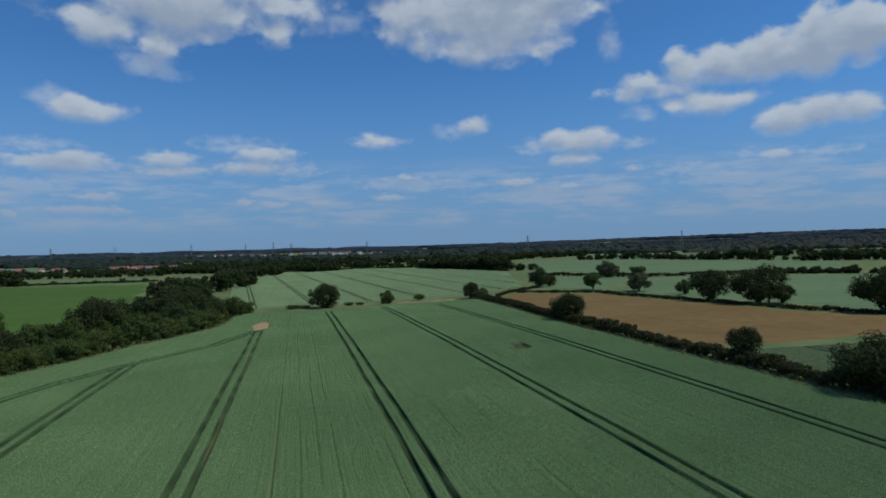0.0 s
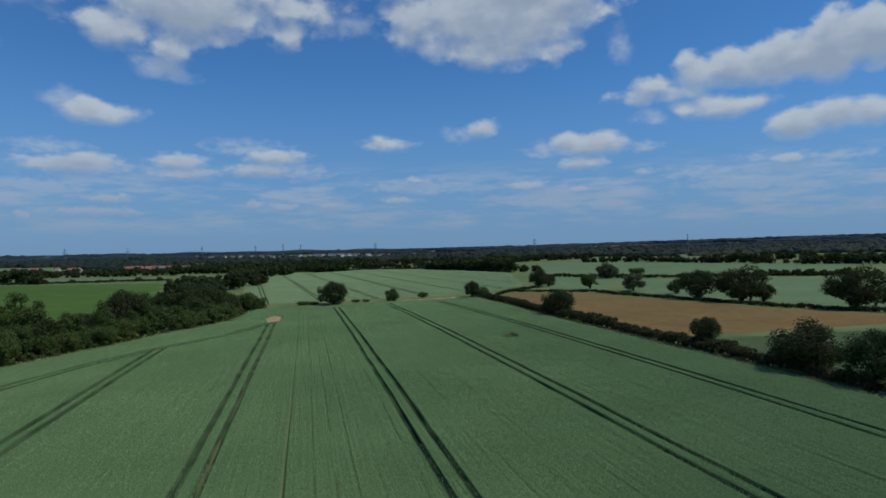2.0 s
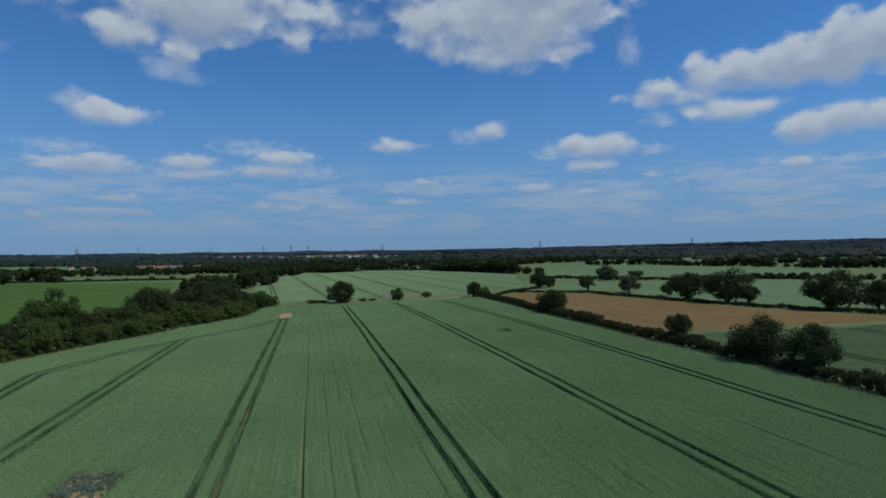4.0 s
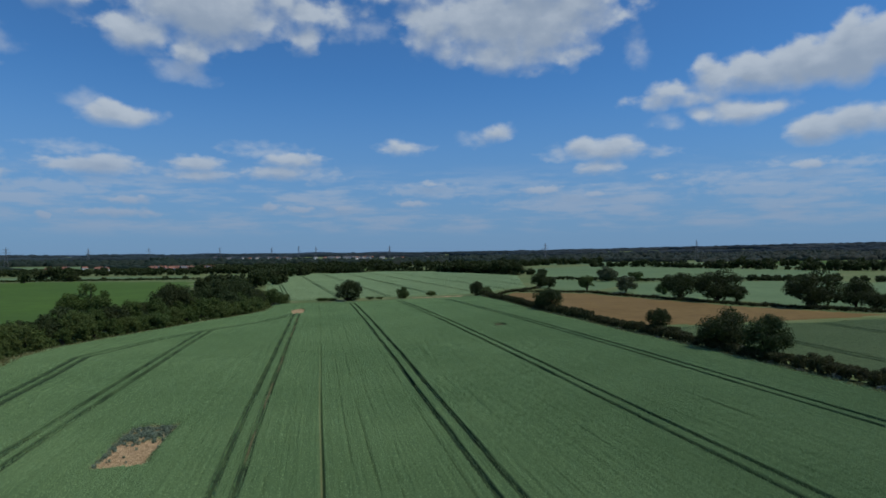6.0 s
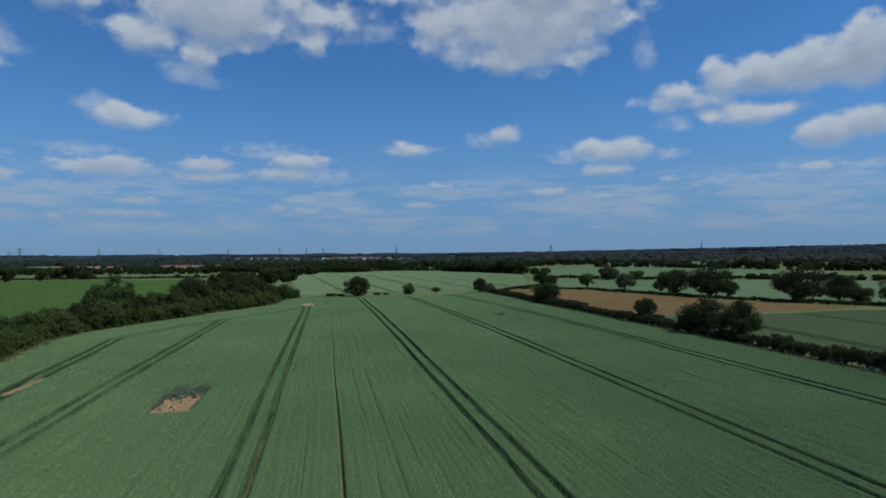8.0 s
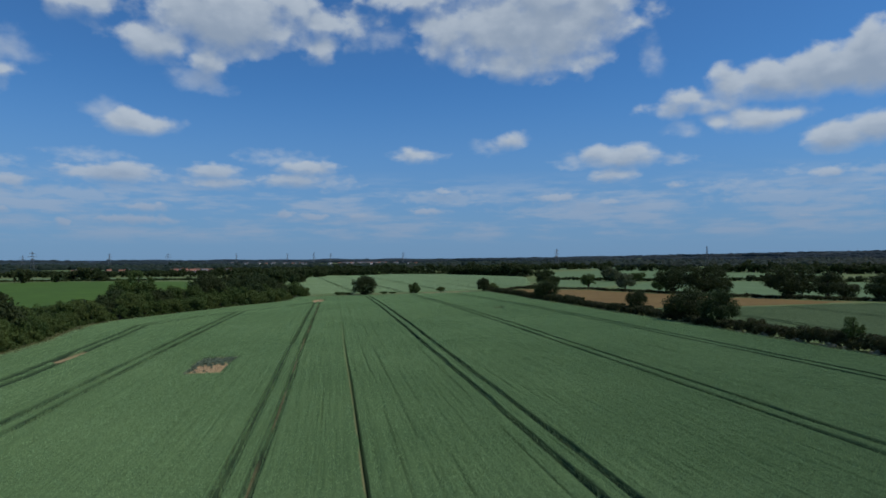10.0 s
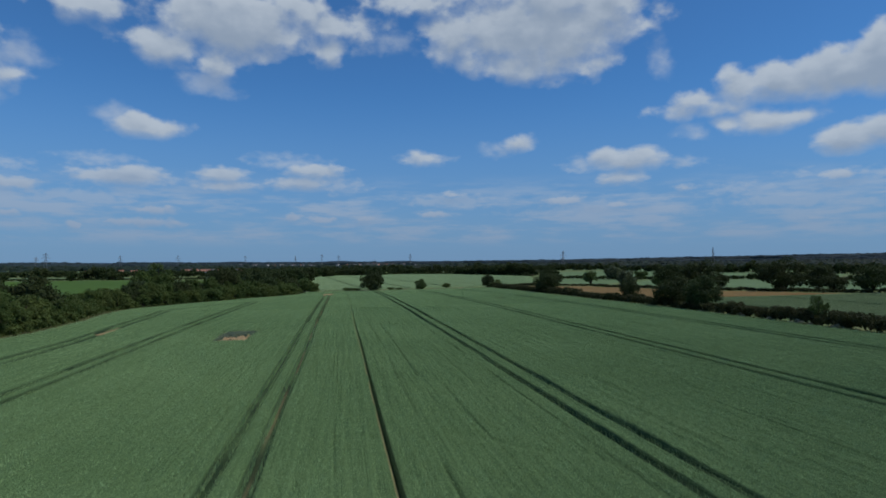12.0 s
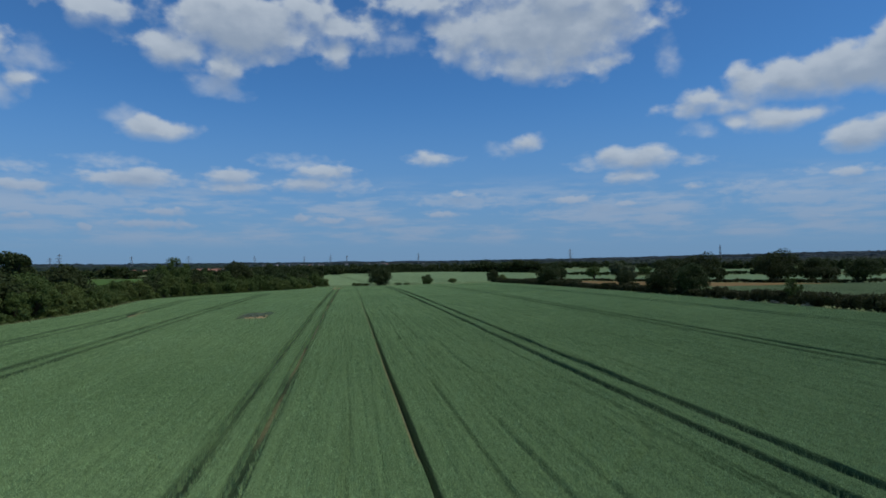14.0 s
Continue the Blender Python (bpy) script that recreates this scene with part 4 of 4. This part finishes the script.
hedge([(168, 524), (214, 446), (300, 428), (342, 398)], far_shrubs, 11, "far dark hedge between corn fields", 0.6, 1.0)
hedge([(-520, 700), (-280, 695), (-140, 690)], far_shrubs, 11, "thin dark hedge across pasture", 0.5, 0.8)
hedge([(-46, 800), (64, 806), (131, 755), (176, 600)], far_shrubs, 11, "hedge at the far end of the wheat", 0.5, 0.9)


# pale flowering elder and cow parsley along the foot of the hedge
blossom = make_tree("flowering_bush", 1.5, 1.3, -0.5, M_BLOSSOM, 68, 420, 0.12, 9)
for x, y, s in ((64.6, 117, 0.8), (64.4, 108.5, 0.9), (64.3, 101, 1.0), (64.5, 98.5, 0.7), (64.4, 92, 0.9), (64.7, 124, 0.6), (64.8, 131, 0.7), (66.8, 141, 1.5), (64.6, 156, 0.6), (64.8, 168, 0.5), (65.2, 187, 0.6), (66.2, 206, 0.7)):
    plant(blossom, x, y, s, turn(), rnd.uniform(0.6, 0.9), 0.05, "low bush with off-white blossom at the hedge foot", "flowering bushes", "bush")
retire([blossom])


# ---- weeds in the bare patch ----
r = np.random.default_rng(77)
n = 520
spots = np.stack([r.uniform(-38.3, -32.9, n), r.uniform(101.6, 116.2, n)], -1)
band = np.maximum(0.8 * sm(-37.3, -37.9, spots[:, 0]), sm(108.6, 112.4, spots[:, 1] - 0.3 * (spots[:, 0] + 35.5)))
spots = spots[r.random(n) < 0.05 + 0.85 * band]
heaps = [(x, y, float(ground_z(x, y)) + 0.22, r.uniform(0.14, 0.30)) for x, y in spots]
tagged(new("weed_patch", mesh_np("weed_patch", *foliage(heaps, 7000, 0.08, r), M_WEED)), "dark grey-green weeds growing on sandy soil", "weeds", kind="stuff")


# open ground that stays clear of woods: round the villages and the far fields
CLEARINGS = [[(-340, 1075), (-320, 1010), (-200, 935), (-150, 960), (-200, 1030)], [(-40, 2400), (190, 2400), (190, 1900), (20, 1900)]]
for x0, y0, x1, y1 in FAR_FIELDS:
    CLEARINGS.append([(x0, y0), (x0, y1), (x1, y1), (x1, y0)])


# ---- village houses ----
def solid(pieces):
    bm = bmesh.new()
    for sx, sy, sz, x, y, z in pieces:
        bmesh.ops.create_cube(bm, size=1, matrix=Matrix.Translation((x, y, z)) @ Matrix.Diagonal((sx, sy, sz, 1)))
    return bm


def from_bm(name, bm, mat):
    me = bpy.data.meshes.new(name)
    bm.to_mesh(me)
    bm.free()
    me.materials.append(mat)
    return me


def make_house(wall, roof, w=9.0, d=7.0, h=5.2, rise=3.2):
    thing = empty("house")
    part("wall", from_bm("wall", solid([(w, d, h, 0, 0, h / 2)]), wall), thing)
    bm = bmesh.new()
    v = [bm.verts.new(p) for p in ((-w / 2 - 0.4, -d / 2 - 0.4, h), (w / 2 + 0.4, -d / 2 - 0.4, h), (w / 2 + 0.4, d / 2 + 0.4, h), (-w / 2 - 0.4, d / 2 + 0.4, h), (-w / 2 - 0.4, 0, h + rise), (w / 2 + 0.4, 0, h + rise))]
    for f in ((0, 1, 5, 4), (2, 3, 4, 5), (0, 4, 3), (1, 2, 5), (0, 3, 2, 1)):
        bm.faces.new([v[i] for i in f])
    top = part("roof", from_bm("roof", bm, roof), thing)
    part("chimney", from_bm("chimney", solid([(0.9, 0.7, 2.0, w * 0.3, 0.3, h + rise)]), M_BRICK), top)
    pane = from_bm("window", solid([(1.3, 0.12, 1.2, 0, 0, 0)]), M_PANE)
    for x in (-w * 0.3, 0.0, w * 0.3):
        for z in (1.5, 4.0):
            for y in (-d / 2, d / 2):
                ob = part("window", pane, thing)
                ob.location = (x, y, z)
    return thing


houses = [make_house(M_BRICK, M_TILE), make_house(M_PLASTER, M_TILE, 10), make_house(M_PLASTER, M_SLATE, 14, 8, 6), make_house(M_BRICK, M_SLATE, 8, 7, 5.4)]
VILLAGES = [(-265, 1035, -172, 990, 34, 11, 1.0), (-470, 1180, -330, 1100, 12, 30, 0.8), (-420, 2500, -60, 2150, 20, 60, 1.2), (0, 2300, 160, 2050, 30, 60, 1.2), (260, 1900, 420, 1800, 8, 50, 1.1)]
for x0, y0, x1, y1, n, wide, s in VILLAGES:
    for i in range(n):
        f = rnd.random()
        t = rnd.choice((houses[0], houses[1], houses[1], houses[3]) if wide < 40 else (houses[2], houses[2], houses[1]))
        plant(t, x0 + (x1 - x0) * f + rnd.uniform(-wide, wide), y0 + (y1 - y0) * f + rnd.uniform(-wide, wide), s, rnd.choice((-0.4, 0.3, 1.2)) + rnd.uniform(-0.35, 0.35), 1.0, 0.2,
              {0: "red brick house with a tiled roof", 1: "white house with a red tiled roof", 2: "large white house with a slate roof", 3: "brick house with a slate roof"}[houses.index(t)],
              "distant village houses", "house")


# garden trees between the houses and in front of them
for x0, y0, x1, y1, n, wide, s in VILLAGES[:2]:
    for i in range(round(n * 1.7)):
        f = rnd.uniform(-0.15, 1.15)
        plant(rnd.choice(smalls), x0 + (x1 - x0) * f + rnd.uniform(-wide, wide), y0 + (y1 - y0) * f - rnd.uniform(-4, 26), rnd.uniform(0.45, 0.8), turn(), rnd.uniform(0.6, 0.85), 0.3,
              "dark garden tree among village houses", "garden trees")


# ---- electricity pylons ----
def make_pylon(height=45.0):
    thing = empty("pylon")

    def half(z):
        return 3.6 * (1 - z / height) ** 1.3 + 0.55
    zs = [0, 8, 15, 21, 26, 31, 36, 41, height]
    for sx in (-1, 1):
        for sy in (-1, 1):
            part("leg", mesh_np("leg", *tube([(sx * half(z), sy * half(z), z) for z in zs], [0.2] * len(zs), 4), M_STEEL), thing)
    for a, b in zip(zs[:-1], zs[1:]):
        rods = []
        for s in (-1, 1):
            rods += [tube([(-half(a), s * half(a), a), (half(b), s * half(b), b)], [0.09, 0.09], 4), tube([(half(a), s * half(a), a), (-half(b), s * half(b), b)], [0.09, 0.09], 4),
                     tube([(s * half(a), -half(a), a), (s * half(b), half(b), b)], [0.09, 0.09], 4), tube([(s * half(a), half(a), a), (s * half(b), -half(b), b)], [0.09, 0.09], 4)]
        part("bracing", mesh_np("bracing", *merged(rods), M_STEEL), thing)
    for z, reach in ((26, 6.5), (33, 8.5), (40, 6.0)):
        rods = [tube([(-reach, 0, z), (0, 0.7, z + 1.6), (reach, 0, z)], [0.15, 0.3, 0.15], 4), tube([(-reach, 0, z), (reach, 0, z)], [0.22, 0.22], 4)]
        arm = part("cross_arm", mesh_np("cross_arm", *merged(rods), M_STEEL), thing)
        for s in (-1, 1):
            part("insulator", mesh_np("insulator", *tube([(s * reach, 0, z), (s * reach, 0, z - 2.6)], [0.2, 0.2], 5), M_STEEL), arm)
    return thing


pylon = make_pylon()
for x, y, s in ((-560, 2150, 1.0), (222, 2085, 1.0), (494, 1335, 0.92), (731, 1115, 0.95), (-707, 1560, 1.0), (-746, 1600, 0.8), (-470, 3000, 1.1), (-250, 3200, 1.1), (-100, 2700, 1.15), (-792, 2300, 1.0), (-30, 3300, 1.1)):
    plant(pylon, x, y, s, rnd.uniform(0.2, 0.9), 1.0, 0.1, "grey steel lattice pylon with three cross arms", "power line", "pylon")

# ---- far woods to the horizon: uneven belts of tree tops ----
def tree_belt(line, width, height, r, uneven=0.45):
    """A belt of crowns along a line, rounded in section, lumpy in height and width."""
    rows = []
    for i, (x, y) in enumerate(line):
        dx, dy = np.array(line[min(i + 1, len(line) - 1)]) - np.array(line[max(i - 1, 0)])
        n = math.hypot(dx, dy)
        side = np.array([-dy / n, dx / n])
        end = 0.35 if i in (0, len(line) - 1) else 1.0
        h, w = height * r.uniform(uneven, 1.15) * end, width * r.uniform(0.7, 1.2) * end
        z = float(ground_z(x, y))
        for across, up in ((-1.0, -0.1), (-0.85, 0.5), (-0.35, 0.92), (0.3, 1.0), (0.85, 0.55), (1.0, -0.1)):
            p = side * across * w * r.uniform(0.8, 1.2)
            rows.append((x + p[0] + r.normal(0, 0.8), y + p[1] + r.normal(0, 0.8), z + h * up * r.uniform(0.85, 1.12)))
    return np.array(rows), grid_faces(len(line), 6)


r = np.random.default_rng(8)
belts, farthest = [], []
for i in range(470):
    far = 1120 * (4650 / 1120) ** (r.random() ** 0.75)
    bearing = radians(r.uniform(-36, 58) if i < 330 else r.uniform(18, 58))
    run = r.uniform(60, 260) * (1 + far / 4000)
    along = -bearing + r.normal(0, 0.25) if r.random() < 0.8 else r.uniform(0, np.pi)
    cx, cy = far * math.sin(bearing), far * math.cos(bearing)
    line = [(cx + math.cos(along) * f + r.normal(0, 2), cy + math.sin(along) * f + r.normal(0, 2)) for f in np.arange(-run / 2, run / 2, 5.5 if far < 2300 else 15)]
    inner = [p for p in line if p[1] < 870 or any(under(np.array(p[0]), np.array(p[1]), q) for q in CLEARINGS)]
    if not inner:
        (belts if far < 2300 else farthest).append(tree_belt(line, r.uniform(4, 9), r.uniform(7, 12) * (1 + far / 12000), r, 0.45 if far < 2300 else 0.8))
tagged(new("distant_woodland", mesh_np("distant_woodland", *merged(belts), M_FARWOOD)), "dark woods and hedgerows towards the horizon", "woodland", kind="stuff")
tagged(new("distant_woodland", mesh_np("distant_woodland", *merged(farthest), M_HAZEWOOD, True)), "farthest woods under the horizon, tinted blue-green for haze", "woodland", kind="stuff")

# the last rise of land, a low ridge at the edge of sight, its blue painted on as haze
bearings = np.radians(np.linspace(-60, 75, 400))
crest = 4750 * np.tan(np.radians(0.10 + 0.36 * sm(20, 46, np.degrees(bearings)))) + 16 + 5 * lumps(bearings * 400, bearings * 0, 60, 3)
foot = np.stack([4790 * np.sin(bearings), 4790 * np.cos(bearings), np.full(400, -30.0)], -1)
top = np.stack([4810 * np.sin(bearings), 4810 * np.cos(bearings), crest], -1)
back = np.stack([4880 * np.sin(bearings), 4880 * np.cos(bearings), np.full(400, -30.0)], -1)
tagged(new("backdrop", mesh_np("backdrop", np.concatenate([foot, top, back]), grid_faces(3, 400), M_HAZE_RIDGE, True)), "low wooded ridge on the horizon, painted haze blue-grey", "hills", kind="structure")

retire([*light_oaks, *light_thorns, *oaks, *thorns, *ashes, *willows, pine, *smalls, bush, *houses, pylon])
